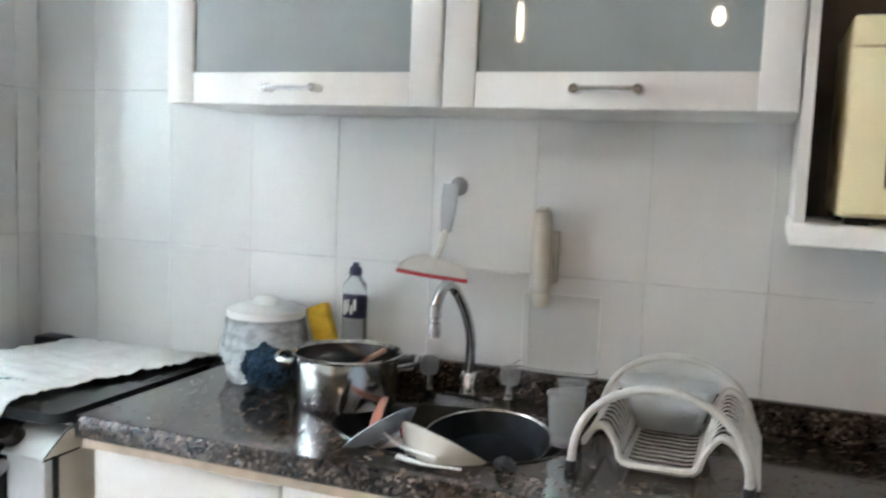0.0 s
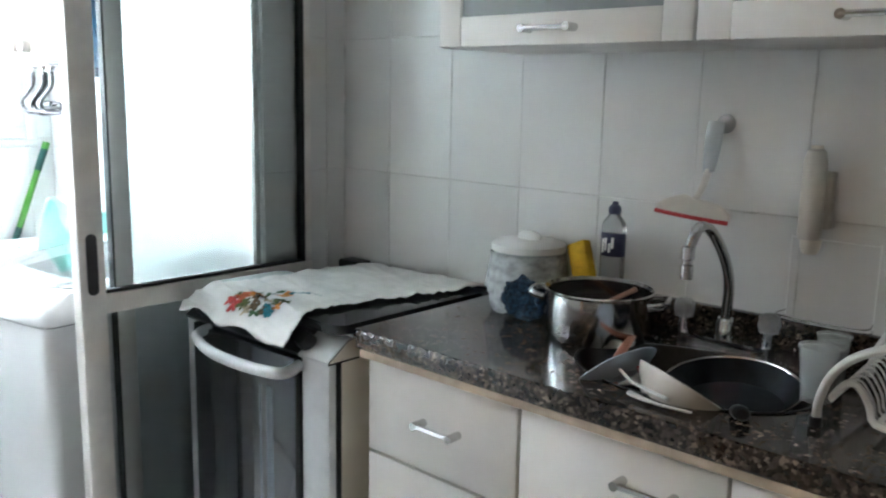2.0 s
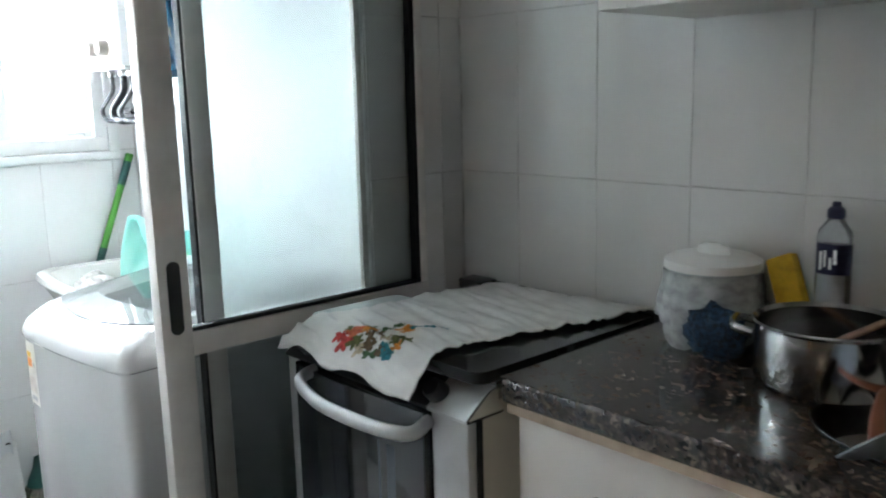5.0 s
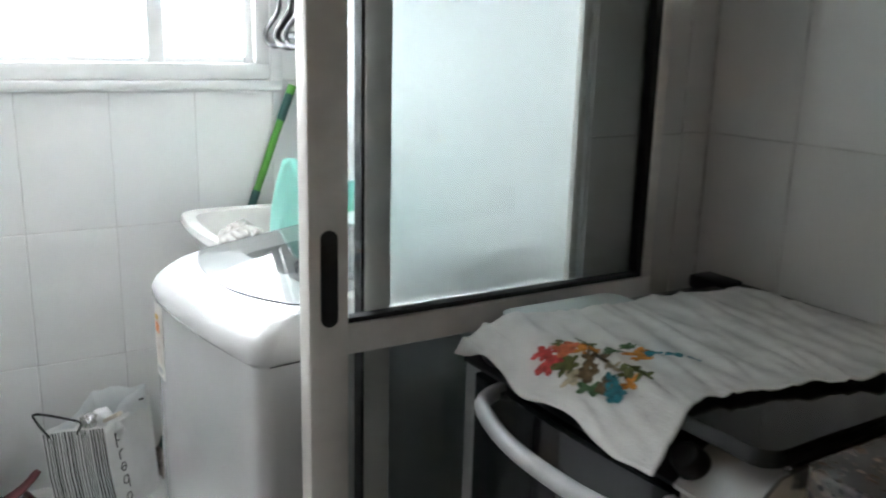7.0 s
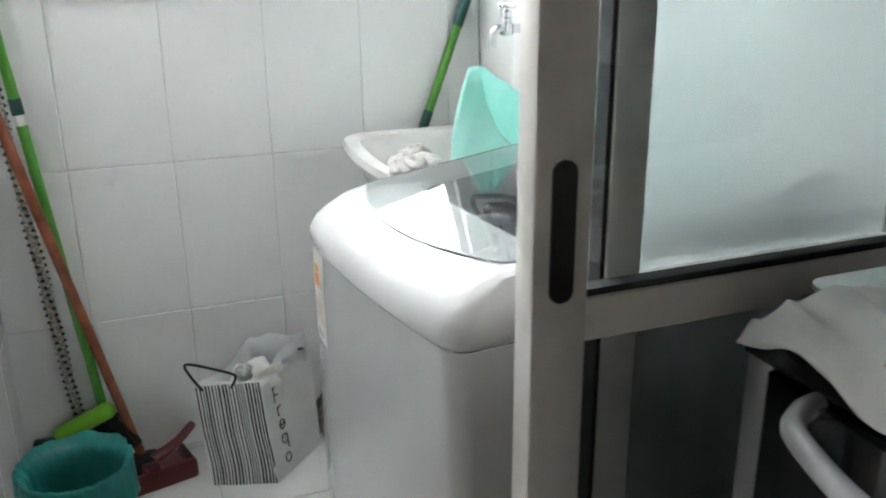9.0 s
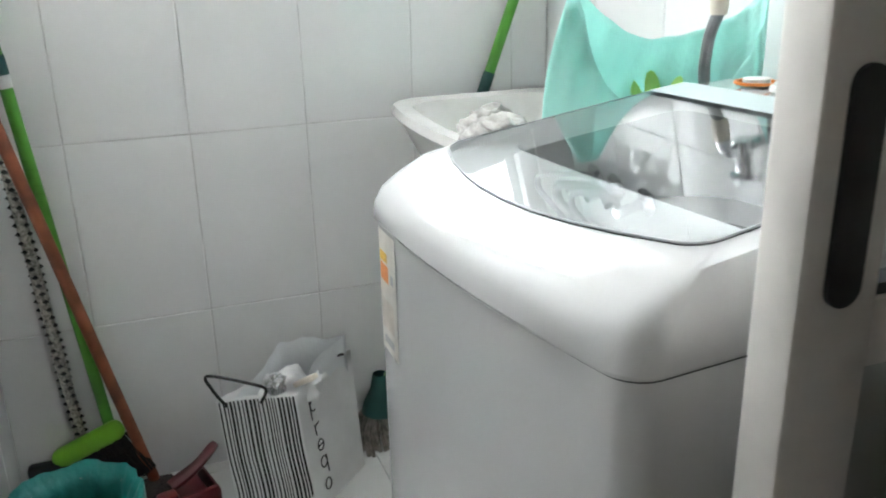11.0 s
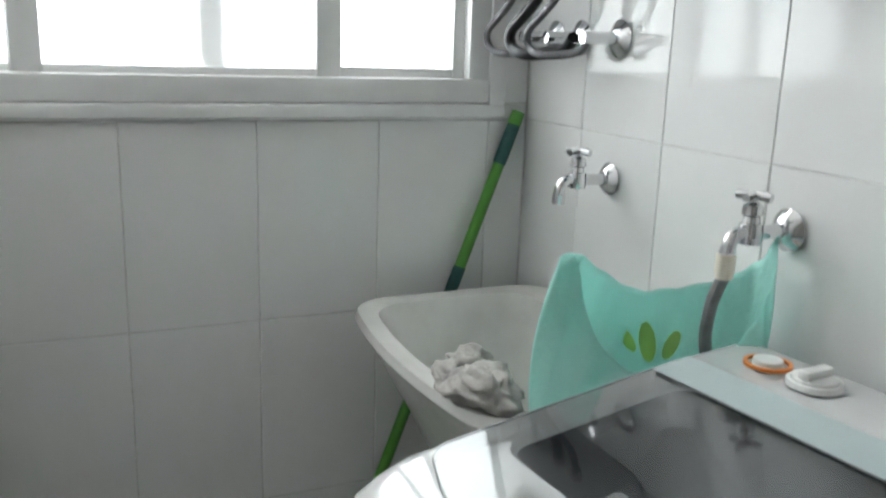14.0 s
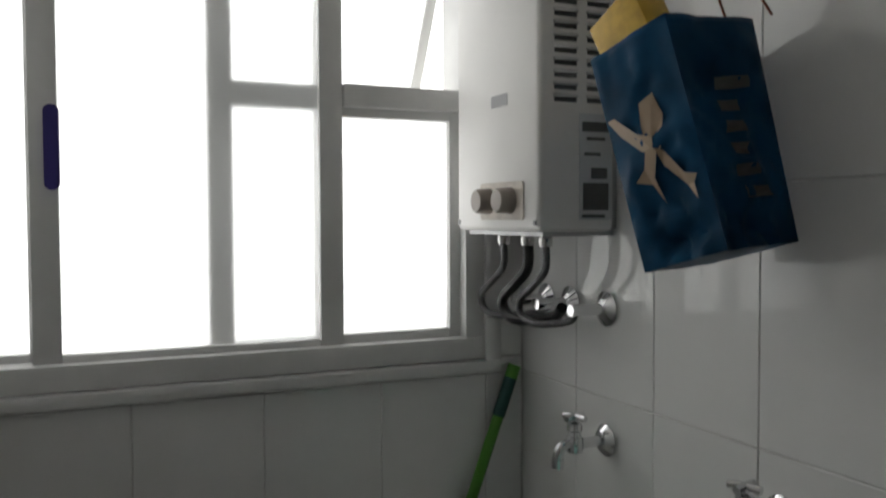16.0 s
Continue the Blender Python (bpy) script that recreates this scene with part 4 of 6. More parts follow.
def pendant_lamp():
    x, y, z = 1.69, -2.6, 2.10
    c = thing("pendant_lamp", (x, y, CEILZ), "small warm glass pendant lamp hanging from the ceiling", "pendant lamp")
    finish("rose", lathe([(0, CEILZ), (0.045, CEILZ), (0.04, CEILZ - 0.025), (0, CEILZ - 0.03)], (x, y, 0), 24), ALU_W, c)
    finish("cable", tube([(x, y, CEILZ - 0.02), (x, y, z + 0.06)], 0.003, 8), BLACK, c)
    finish("socket", lathe([(0, z + 0.09), (0.018, z + 0.085), (0.02, z + 0.045), (0, z + 0.045)], (x, y, 0), 16), BLACK, c)
    b = lathe([(0.0, z - 0.016), (0.012, z - 0.013), (0.019, z - 0.004), (0.02, z + 0.006), (0.017, z + 0.024), (0.012, z + 0.046)], (x, y, 0), 24)
    finish("bulb", b, glow("warm_bulb_glass", LAMP), c)


pendant_lamp()


def tube_pendant():
    x, y, z = 0.923, -2.2, 2.04
    c = thing("tube_pendant_lamp", (x, y, CEILZ), "slim warm opal tube lamp hanging from the ceiling", "pendant lamp")
    finish("rose", lathe([(0, CEILZ), (0.04, CEILZ), (0.036, CEILZ - 0.02), (0, CEILZ - 0.024)], (x, y, 0), 24), ALU_W, c)
    finish("cable", tube([(x, y, CEILZ - 0.02), (x, y, z + 0.09)], 0.003, 8), BLACK, c)
    finish("socket", lathe([(0, z + 0.11), (0.02, z + 0.105), (0.028, z + 0.076), (0, z + 0.076)], (x, y, 0), 16), CHROME, c)
    b = lathe([(0, z - 0.08), (0.02, z - 0.076), (0.033, z - 0.05), (0.034, z + 0.04), (0.026, z + 0.075), (0, z + 0.0755)], (x, y, 0), 20)
    finish("shade", b, glow("warm_opal_tube", LAMP * 0.09), c)


tube_pendant()


# ---- stove ----
def stove():
    x0, x1, yf, yb = 0.036, 0.638, -0.615, -0.06
    s = thing("stove", ((x0 + x1) / 2, (yf + yb) / 2, 0), "grey and black gas stove with closed glass lid", "stove")
    finish("body", box(x0 + 0.002, x1, yf + 0.03, yb, 0.05, 0.857, 0.004), CREAM, s)
    b = bmesh.new()
    for px in (x0 + 0.04, x1 - 0.04):
        for py in (yf + 0.06, yb - 0.06):
            lathe([(0, 0), (0.018, 0), (0.016, 0.05), (0, 0.05)], (px, py, 0), 12, bm=b)
    finish("foot", b, BLACK, s)
    # front columns and door
    xl, xr = x0 + 0.046, x1 - 0.104
    b = box(x0, xl - 0.002, yf, yf + 0.03, 0.05, 0.835, 0.006)
    box(xr + 0.002, x1, yf, yf + 0.03, 0.05, 0.835, 0.006, bm=b)
    finish("side_column", b, GREY_M, s)
    finish("corner_strip", box(x1 - 0.004, x1 + 0.003, yf + 0.020, yf + 0.034, 0.05, 0.838), BLACK, s)
    finish("oven_door", loft([rrect(xl, xr, yf - 0.012, yf + 0.03, 0.008, z, bow=0.012) for z in (0.16, 0.165, 0.825, 0.83)]), GLASS_D, s)
    finish("drawer_front", box(xl, xr, yf, yf + 0.03, 0.05, 0.155, 0.004), GREY_M, s)
    finish("oven_window", loft([[Vector((p.x, p.y - 0.0015, z)) for p in rrect(x0 + 0.185, xr - 0.028, yf - 0.012, yf + 0.01, 0.006, 0, bow=0.009)] for z in (0.25, 0.74)]), mat("oven_window_glass", (0.10, 0.115, 0.13), 0.12, var=0.1, scale=3), s)
    pts = spline([(0.158, yf - 0.008, 0.827), (0.166, -0.655, 0.825), (0.195, -0.684, 0.820), (0.30, -0.708, 0.812), (0.43, -0.711, 0.811), (0.525, -0.697, 0.812), (0.556, -0.674, 0.813), (xr + 0.0, yf - 0.006, 0.813)], 8)
    finish("handle", tube(pts, 0.0125, 12, flat=1.15), mat("satin_grey_handle", (0.50, 0.50, 0.50), 0.32, metal=0.2, var=0.06, scale=20), s)
    # control panel, sloping, and worktop
    b = loft([[Vector((x, yf + 0.03, 0.835)), Vector((x, yf - 0.003, 0.835)), Vector((x, yf - 0.004, 0.841)), Vector((x, yf + 0.056, 0.884)), Vector((x, yf + 0.09, 0.886)), Vector((x, yf + 0.09, 0.835))] for x in (x0 - 0.001, x1 + 0.002)])
    finish("control_panel", b, BLACK, s)
    b = loft([[Vector((x, yf + 0.03, 0.836)), Vector((x, yf - 0.006, 0.836)), Vector((x, yf - 0.007, 0.842)), Vector((x, yf + 0.056, 0.888)), Vector((x, yf + 0.088, 0.890)), Vector((x, yf + 0.088, 0.836))] for x in (x1 - 0.105, x1 + 0.001)])
    finish("panel_end", b, GREY_M, s)
    b = loft([[Vector((x, yf + 0.03, 0.84)), Vector((x, yf - 0.002, 0.84)), Vector((x, yf + 0.058, 0.883)), Vector((x, yf + 0.09, 0.885)), Vector((x, yf + 0.09, 0.84))] for x in (x1 - 0.002, x1 + 0.003)])
    finish("end_cheek", b, CREAM, s)
    finish("worktop", box(x0 - 0.001, x1 + 0.003, yf + 0.07, yb + 0.02, 0.857, 0.898, 0.006), STEEL, s)
    b = bmesh.new()
    for k in range(5):
        kx = x0 + 0.07 + k * 0.108
        o = lathe([(0, 0), (0.023, 0), (0.021, 0.026), (0.018, 0.03), (0, 0.03)], (0, 0, 0), 18)
        bmesh.ops.transform(o, matrix=Matrix.Translation((kx, yf + 0.022, 0.862)) @ Matrix.Rotation(radians(46), 4, "X"), verts=o.verts)
        grow(b, o)
    finish("knob", b, BLACK, s)
    # closed lid: thick black edge and glass
    finish("lid", loft([rrect(x0 + 0.078, x1 + 0.002, yf + 0.028, -0.016, 0.03, z) for z in (0.898, 0.901, 0.919, 0.922)]), GLASS_LID, s)
    b = box(x0 + 0.0, x0 + 0.09, yb - 0.012, -0.012, 0.898, 0.927, 0.006)
    box(x1 - 0.09, x1, yb + 0.02, -0.012, 0.898, 0.9275, 0.006, bm=b)
    finish("hinge", b, BLACK, s)


stove()


# thin tray that sticks out from under the cloth
tagged(finish("serving_tray", loft([rrect(0.062, 0.40, -0.572, -0.31, 0.03, z) for z in (0.9225, 0.925, 0.9275)]), mat("pale_green_plastic", (0.62, 0.68, 0.66), 0.2, var=0.04)), "thin pale plastic tray lying on the stove lid", "tray")


# cloth over the stove lid
def stove_cloth():
    y0, y1 = -0.70, -0.05
    x0, x1 = 0.06, 0.56
    zl, edge = 0.928, -0.585

    def drape(u, v):
        y = y0 + (y1 + 0.055 * (u - 0.45) - y0) * v
        left = 0.06 + 0.052 * min(1.0, v / 0.17) + 0.050 * max(0.0, (v - 0.17) / 0.83)
        right = 0.51 + 0.115 * (y + 0.53) / 0.51 if y > -0.53 else 0.51 + 0.034 * (-0.53 - y) / 0.17
        right -= 0.012 * math.exp(-((y + 0.56) / 0.04) ** 2)
        x = left + (right - left) * u + 0.004 * math.sin(v * 11) * (2 * u - 1)
        wr = 0.007 * fbm(x * 5 + 3 + y * 3, y * 26 + x * 4, 1.0, 2) + 0.011 * max(0, fbm(x * 6 + 9, y * 55 + x * 14, 4, 1)) + 0.003 * fbm(x * 14, y * 18, 8)
        z = zl + 0.004 + max(-0.0025, wr)
        if y < edge:
            t = min(1.0, (edge - y) / 0.115)
            y = edge - (0.064 + 0.022 * u) * t ** 0.85
            fold = 0.010 * math.sin(u * 15 + 1.5) * t + 0.012 * max(0.0, u - 0.8) * 5 * t
            z -= (0.062 + 0.7 * fold) * t ** 1.3
            y -= 0.5 * fold
        return Vector((x, y, z))

    c = thing("stove_cloth", ((x0 + x1) / 2, -0.36, zl), "white cotton cloth with floral embroidery draped over the stove lid", "cloth")
    finish("cloth_sheet", grid(70, 90, drape), CLOTH, c, solid=0.0022, smooth=180)
    # flower embroidery, each patch following the cloth
    rnd = random.Random(5)
    cols = {"red": (0.50, 0.05, 0.045), "coral": (0.55, 0.14, 0.06), "orange": (0.58, 0.22, 0.03), "olive": (0.10, 0.115, 0.03), "green": (0.06, 0.12, 0.05), "brown": (0.13, 0.085, 0.04), "teal": (0.02, 0.17, 0.21), "sand": (0.45, 0.38, 0.26)}
    made = {k: mat("embroidery_" + k, v, 0.85, var=0.25, scale=90, bump=0.5, bscale=500) for k, v in cols.items()}
    plan = [("red", 0.42, 0.115, 0.021), ("red", 0.395, 0.135, 0.015), ("coral", 0.455, 0.145, 0.018), ("orange", 0.52, 0.15, 0.017), ("orange", 0.64, 0.17, 0.018), ("olive", 0.47, 0.10, 0.018), ("olive", 0.50, 0.185, 0.014), ("brown", 0.55, 0.12, 0.019), ("brown", 0.53, 0.075, 0.017), ("sand", 0.49, 0.065, 0.016), ("green", 0.54, 0.035, 0.016), ("brown", 0.58, 0.045, 0.015), ("teal", 0.615, 0.03, 0.017), ("teal", 0.60, 0.055, 0.012), ("orange", 0.655, 0.05, 0.012), ("olive", 0.65, 0.085, 0.018), ("olive", 0.69, 0.07, 0.014), ("sand", 0.60, 0.095, 0.014), ("teal", 0.68, 0.175, 0.013), ("teal", 0.72, 0.19, 0.011), ("green", 0.58, 0.16, 0.013), ("green", 0.60, 0.2, 0.01), ("orange", 0.66, 0.145, 0.012), ("teal", 0.76, 0.20, 0.008), ("olive", 0.43, 0.165, 0.010)]
    for nm, u, v, r in plan:
        u, v, r = 0.076 + 1.1215 * u - 1.192 * v, -0.222 + 0.4953 * u + 1.0776 * v, r * 1.28
        b = bmesh.new()
        n = rnd.choice((5, 6, 7))
        for k in range(n):
            a = 2 * math.pi * k / n + rnd.random()
            cu, cv = u + 0.55 * r * math.cos(a) / (x1 - x0), v + 0.55 * r * math.sin(a) / (y1 - y0)
            L, W = r * rnd.uniform(0.45, 0.7), r * rnd.uniform(0.24, 0.42)
            ring = []
            for j in range(10):
                t = 2 * math.pi * j / 10
                p, q = L * math.cos(t), W * math.sin(t)
                ring.append(b.verts.new(drape(min(1, max(0, cu + (p * math.cos(a) - q * math.sin(a)) / (x1 - x0))), min(1, max(0.001, cv + (p * math.sin(a) + q * math.cos(a)) / (y1 - y0)))) + Vector((0, -0.0012, 0.0026 + 0.0003 * (k % 3)))))
            b.faces.new(ring)
        finish("embroidery", b, made[nm], c, smooth=0)


stove_cloth()

# ---- laundry ----
def washer():
    x0, x1, y0, y1 = -0.639, -0.109, -0.979, -0.359
    w = thing("washing_machine", (-0.374, -0.669, 0), "white top-loading washing machine with a glass lid", "washing machine")
    H = 0.84
    secs = [rrect(x0 + 0.004, x1 - 0.004, y0 + 0.004, y1, 0.028, 0.03, bow=0.012), rrect(x0, x1, y0, y1, 0.028, 0.06, bow=0.015), rrect(x0, x1, y0, y1, 0.028, H - 0.004, bow=0.018)]
    b = loft(secs, cap=False)
    b.verts.ensure_lookup_table()
    b.faces.new(b.verts[:len(secs[0])])
    finish("cabinet", b, WHITE_E, w)
    b = bmesh.new()
    for px in (x0 + 0.06, x1 - 0.06):
        for py in (y0 + 0.06, y1 - 0.06):
            lathe([(0, 0), (0.022, 0), (0.02, 0.035), (0, 0.035)], (px, py, 0), 12, bm=b)
    finish("foot", b, BLACK, w)
    # moulded top: rim loops rising towards the back panel
    def zt(y, base):
        t = (y - y0) / (y1 - y0)
        t = max(0, min(1, t))
        return base - 0.006 + 0.071 * t - 0.06 * (0.62 * max(0, 0.8 - t)) ** 2 + 0.012 * max(0, 0.8 - t)

    def lift(loop, base):
        return [Vector((p.x, p.y, zt(p.y, base))) for p in loop]

    top = [rrect(x0 - 0.002, x1 + 0.002, y0 - 0.003, y1, 0.03, H - 0.001, bow=0.019),
           rrect(x0 - 0.004, x1 + 0.004, y0 - 0.005, y1, 0.03, H + 0.004, bow=0.02),
           lift(rrect(x0 - 0.004, x1 + 0.004, y0 - 0.002, y1, 0.032, 0, bow=0.021), H + 0.036),
           lift(rrect(x0 - 0.001, x1 + 0.001, y0 + 0.008, y1, 0.032, 0, bow=0.022), H + 0.052),
           lift(rrect(x0 + 0.006, x1 - 0.006, y0 + 0.026, y1 - 0.003, 0.034, 0, bow=0.024), H + 0.0645),
           lift(rrect(x0 + 0.016, x1 - 0.016, y0 + 0.06, y1 - 0.12, 0.02, 0, bow=0.035), H + 0.076),
           lift(rrect(x0 + 0.022, x1 - 0.04, y0 + 0.098, y1 - 0.13, 0.02, 0, bow=0.055), H + 0.078),
           lift(rrect(x0 + 0.026, x1 - 0.044, y0 + 0.102, y1 - 0.134, 0.02, 0, bow=0.055), H + 0.070),
           lift(rrect(x0 + 0.034, x1 - 0.052, y0 + 0.185, y1 - 0.142, 0.03, 0, bow=0.004), H + 0.056),
           lift(rrect(x0 + 0.038, x1 - 0.056, y0 + 0.192, y1 - 0.146, 0.03, 0, bow=0.004), H + 0.045)]
    inner = [lift(rrect(x0 + 0.038, x1 - 0.056, y0 + 0.192, y1 - 0.146, 0.03, 0, bow=0.004), H + 0.045),
             lift(rrect(x0 + 0.045, x1 - 0.063, y0 + 0.197, y1 - 0.152, 0.04, 0, bow=0.0), H + 0.0),
             lift(rrect(x0 + 0.07, x1 - 0.085, y0 + 0.205, y1 - 0.16, 0.1, 0), H - 0.03),
             lift(rrect(x0 + 0.10, x1 - 0.115, y0 + 0.215, y1 - 0.17, 0.115, 0), H - 0.05)]
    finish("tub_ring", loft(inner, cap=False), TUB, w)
    finish("top_cover", loft(top, cap=False), WHITE_E, w)
    cx, cy = (x0 + x1) / 2 - 0.006, (y0 + y1) / 2 + 0.01
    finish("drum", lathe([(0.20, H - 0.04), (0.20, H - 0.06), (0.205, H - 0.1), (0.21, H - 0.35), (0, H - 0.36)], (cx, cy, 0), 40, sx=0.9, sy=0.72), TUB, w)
    finish("agitator", lathe([(0.1, H - 0.36), (0.07, H - 0.3), (0.045, H - 0.2), (0.035, H - 0.1), (0.02, H - 0.06), (0, H - 0.055)], (cx, cy, 0), 20), GREY_T, w)
    finish("drum_rim", tube([(cx + 0.178 * math.cos(2 * math.pi * k / 40), cy + 0.143 * math.sin(2 * math.pi * k / 40), H - 0.052) for k in range(40)], 0.007, 8, closed=True), BLACK, w)
    # hose end and a folded towel inside
    finish("inlet", tube(spline([(cx - 0.14, cy - 0.02, H + 0.01), (cx - 0.11, cy - 0.08, H + 0.018), (cx - 0.04, cy - 0.1, H + 0.012)], 6), 0.014, 10), GREY_T, w)
    lid = [lift(rrect(x0 + 0.024, x1 - 0.042, y0 + 0.1, y1 - 0.132, 0.02, 0, bow=0.055), H + h) for h in (0.0775, 0.0815)]
    g = finish("lid_glass", loft(lid), GL_LID, w)
    g.visible_shadow = False
    # printed edge of the lid
    ring = [lift(rrect(x0 + 0.0235, x1 - 0.0415, y0 + 0.0995, y1 - 0.1315, 0.02, 0, bow=0.055), H + h) for h in (0.0795, 0.0817)]
    finish("lid_edge", loft(ring, cap=False), GREY_E, w, solid=0.001)
    zz = H + 0.0834
    # hinge band
    def band(u, v):
        x, y = x0 + 0.028 + (x1 - x0 - 0.073) * u, y1 - 0.20 + 0.066 * v
        return Vector((x, y, zt(y, zz)))
    finish("lid_band", grid(4, 2, band), TEALPRINT, w)
    # knobs on the panel
    for kx, big in ((-0.545, 0), (-0.475, 1), (-0.30, 1), (-0.18, 1)):
        ky = -0.42
        kz = zt(ky, H + 0.076)
        if not big:
            finish("dial_ring", lathe([(0.031, kz - 0.002), (0.031, kz + 0.002), (0.026, kz + 0.002), (0.026, kz - 0.002)], (kx, ky, 0), 24), ORANGE, w)
            finish("dial", lathe([(0.02, kz - 0.004), (0.019, kz + 0.006), (0, kz + 0.006)], (kx, ky, 0), 20), WHITE_P, w)
        else:
            finish("dial_seat", lathe([(0.034, kz - 0.004), (0.033, kz + 0.003), (0.0, kz + 0.004)], (kx, ky, 0), 24), WHITE_P, w)
            b = lathe([(0.03, kz - 0.004), (0.028, kz + 0.007), (0, kz + 0.009)], (kx, ky, 0), 24)
            box(kx - 0.009, kx + 0.009, ky - 0.026, ky + 0.026, kz + 0.004, kz + 0.019, 0.005, bm=b)
            finish("dial", b, WHITE_P, w)
    # energy label on the front, close to the far corner
    def stick(u, v, d=0.0):
        x = x0 + 0.03 + 0.065 * u
        t = (x - x0) / (x1 - x0) * 2 - 1
        return Vector((x, y0 - 0.018 * (1 - t * t) - 0.0016 - d, 0.832 - 0.165 * v))
    finish("energy_label", grid(4, 6, stick), mat("label_paper", (0.62, 0.6, 0.55), 0.5, var=0.08, scale=30), w)
    for v0, v1, u0, u1, m in ((0.16, 0.24, 0.1, 0.55, YEL_P), (0.26, 0.4, 0.1, 0.6, ORANGE), (0.3, 0.38, 0.72, 0.9, GREY_T), (0.55, 0.8, 0.1, 0.85, BEIGE_L), (0.86, 0.93, 0.2, 0.8, GREY_T)):
        finish("label_print", grid(2, 2, lambda u, v: stick(u0 + (u1 - u0) * u, v0 + (v1 - v0) * v, 0.0012)), m, w)
    turned(w, 6)


washer()


def tank():
    x0, x1, y0, y1, zr = -1.35, -0.73, -0.755, YL, 0.862
    t = thing("laundry_tank", ((x0 + x1) / 2, y1, 0.45), "white marbled laundry tank fixed to the tiled wall", "laundry sink")
    secs = [rrect(x0 + 0.09, x1 - 0.09, y0 + 0.16, y1, 0.05, 0.52, bow=0.02), rrect(x0 + 0.04, x1 - 0.04, y0 + 0.1, y1, 0.07, 0.66, bow=0.03),
            rrect(x0 + 0.005, x1 - 0.005, y0 + 0.02, y1, 0.07, 0.82, bow=0.035), rrect(x0, x1, y0, y1, 0.07, 0.845, bow=0.035), rrect(x0 + 0.004, x1 - 0.004, y0 + 0.004, y1 - 0.001, 0.07, zr, bow=0.035),
            rrect(x0 + 0.035, x1 - 0.035, y0 + 0.035, y1 - 0.06, 0.07, zr - 0.004, bow=0.03), rrect(x0 + 0.05, x1 - 0.05, y0 + 0.06, y1 - 0.075, 0.08, zr - 0.05, bow=0.03),
            rrect(x0 + 0.1, x1 - 0.1, y0 + 0.17, y1 - 0.1, 0.08, zr - 0.27, bow=0.02)]
    finish("basin", loft(secs), CERAMIC, t)
    finish("column", loft([rrect(-1.17, -0.97, -0.56, YL, 0.06, z) for z in (0.0, 0.53)]), CERAMIC, t)


tank()


def cloth_lump():
    c = (-0.845, -0.725, 0.876)
    b = lump(c, 0.085, 0.055, 0.024, 0.4, 1.8, 8)
    grow(b, lump((-0.885, -0.715, 0.893), 0.036, 0.03, 0.024, 0.4, 2.0, 2))
    grow(b, lump((-0.815, -0.735, 0.888), 0.042, 0.03, 0.02, 0.4, 2.0, 5))
    for v in b.verts:
        d = v.co - Vector(c)
        v.co.z += 0.005 * math.sin(d.x * 120 - d.y * 150 + 4 * fbm(d.x * 14, d.y * 14))
        v.co.z = max(v.co.z, 0.8640)
    tagged(finish("cleaning_cloth", b, mat("grey_rag", (0.40, 0.385, 0.36), 0.95, var=0.2, scale=25, bump=0.5, bscale=180), smooth=180), "crumpled grey-white cleaning cloth on the tank rim", "cloth")


cloth_lump()


HOSE_G = mat("dark_grey_hose", (0.20, 0.20, 0.205), 0.5, var=0.1, scale=40)


def tap(x, z, label, hose=False):
    y = YL
    t = thing("tap", (x, y, z), label, "tap", "laundry taps")
    finish("flange", lathe([(0.0, -0.002), (0.03, -0.002), (0.031, -0.006), (0.02, -0.016), (0.013, -0.02), (0, -0.02)], (x, y, z), 24, "y"), CHROME, t)
    b = tube([(x, y - 0.015, z), (x, y - 0.075, z)], 0.0105, 14)
    lathe([(0, -0.018), (0.016, -0.014), (0.0175, 0), (0.016, 0.014), (0, 0.018)], (x, y - 0.075, z), 16, bm=b)
    tube(spline([(x, y - 0.078, z), (x, y - 0.094, z + 0.001), (x, y - 0.108, z - 0.008), (x, y - 0.112, z - 0.026)], 6), 0.0105, 12, bm=b)
    finish("body", b, CHROME, t)
    b = lathe([(0.013, z + 0.01), (0.011, z + 0.024), (0.0145, z + 0.027), (0.0135, z + 0.04), (0.006, z + 0.044), (0.006, z + 0.05), (0, z + 0.05)], (x, y - 0.075, 0), 16)
    for a in (0, 90):
        c, s = math.cos(radians(a + 20)) * 0.025, math.sin(radians(a + 20)) * 0.025
        tube([(x - c, y - 0.075 - s, z + 0.052), (x, y - 0.075, z + 0.054), (x + c, y - 0.075 + s, z + 0.052)], [0.0065, 0.0055, 0.0065], 8, bm=b)
    finish("cross_handle", b, CHROME, t)
    finish("nozzle", lathe([(0, z - 0.042), (0.0115, z - 0.042), (0.0125, z - 0.024), (0, z - 0.024)], (x, y - 0.112, 0), 14), CHROME, t)
    if hose:
        finish("hose_nut", lathe([(0, z - 0.062), (0.012, z - 0.062), (0.014, z - 0.05), (0.014, z - 0.03), (0.0125, z - 0.026), (0, z - 0.026)], (x, y - 0.113, 0), 12), CREAM, t)
        finish("hose", tube(spline([(x, y - 0.113, z - 0.058), (x - 0.014, y - 0.118, z - 0.11), (x - 0.03, y - 0.1, z - 0.19), (x - 0.03, y - 0.03, z - 0.34), (x - 0.02, y - 0.02, z - 0.6)], 8), 0.0092, 10), HOSE_G, t)


tap(-1.108, 1.129, "chrome wall tap over the laundry tank")
tap(-0.668, 1.124, "chrome wall tap with a grey washer hose attached", True)


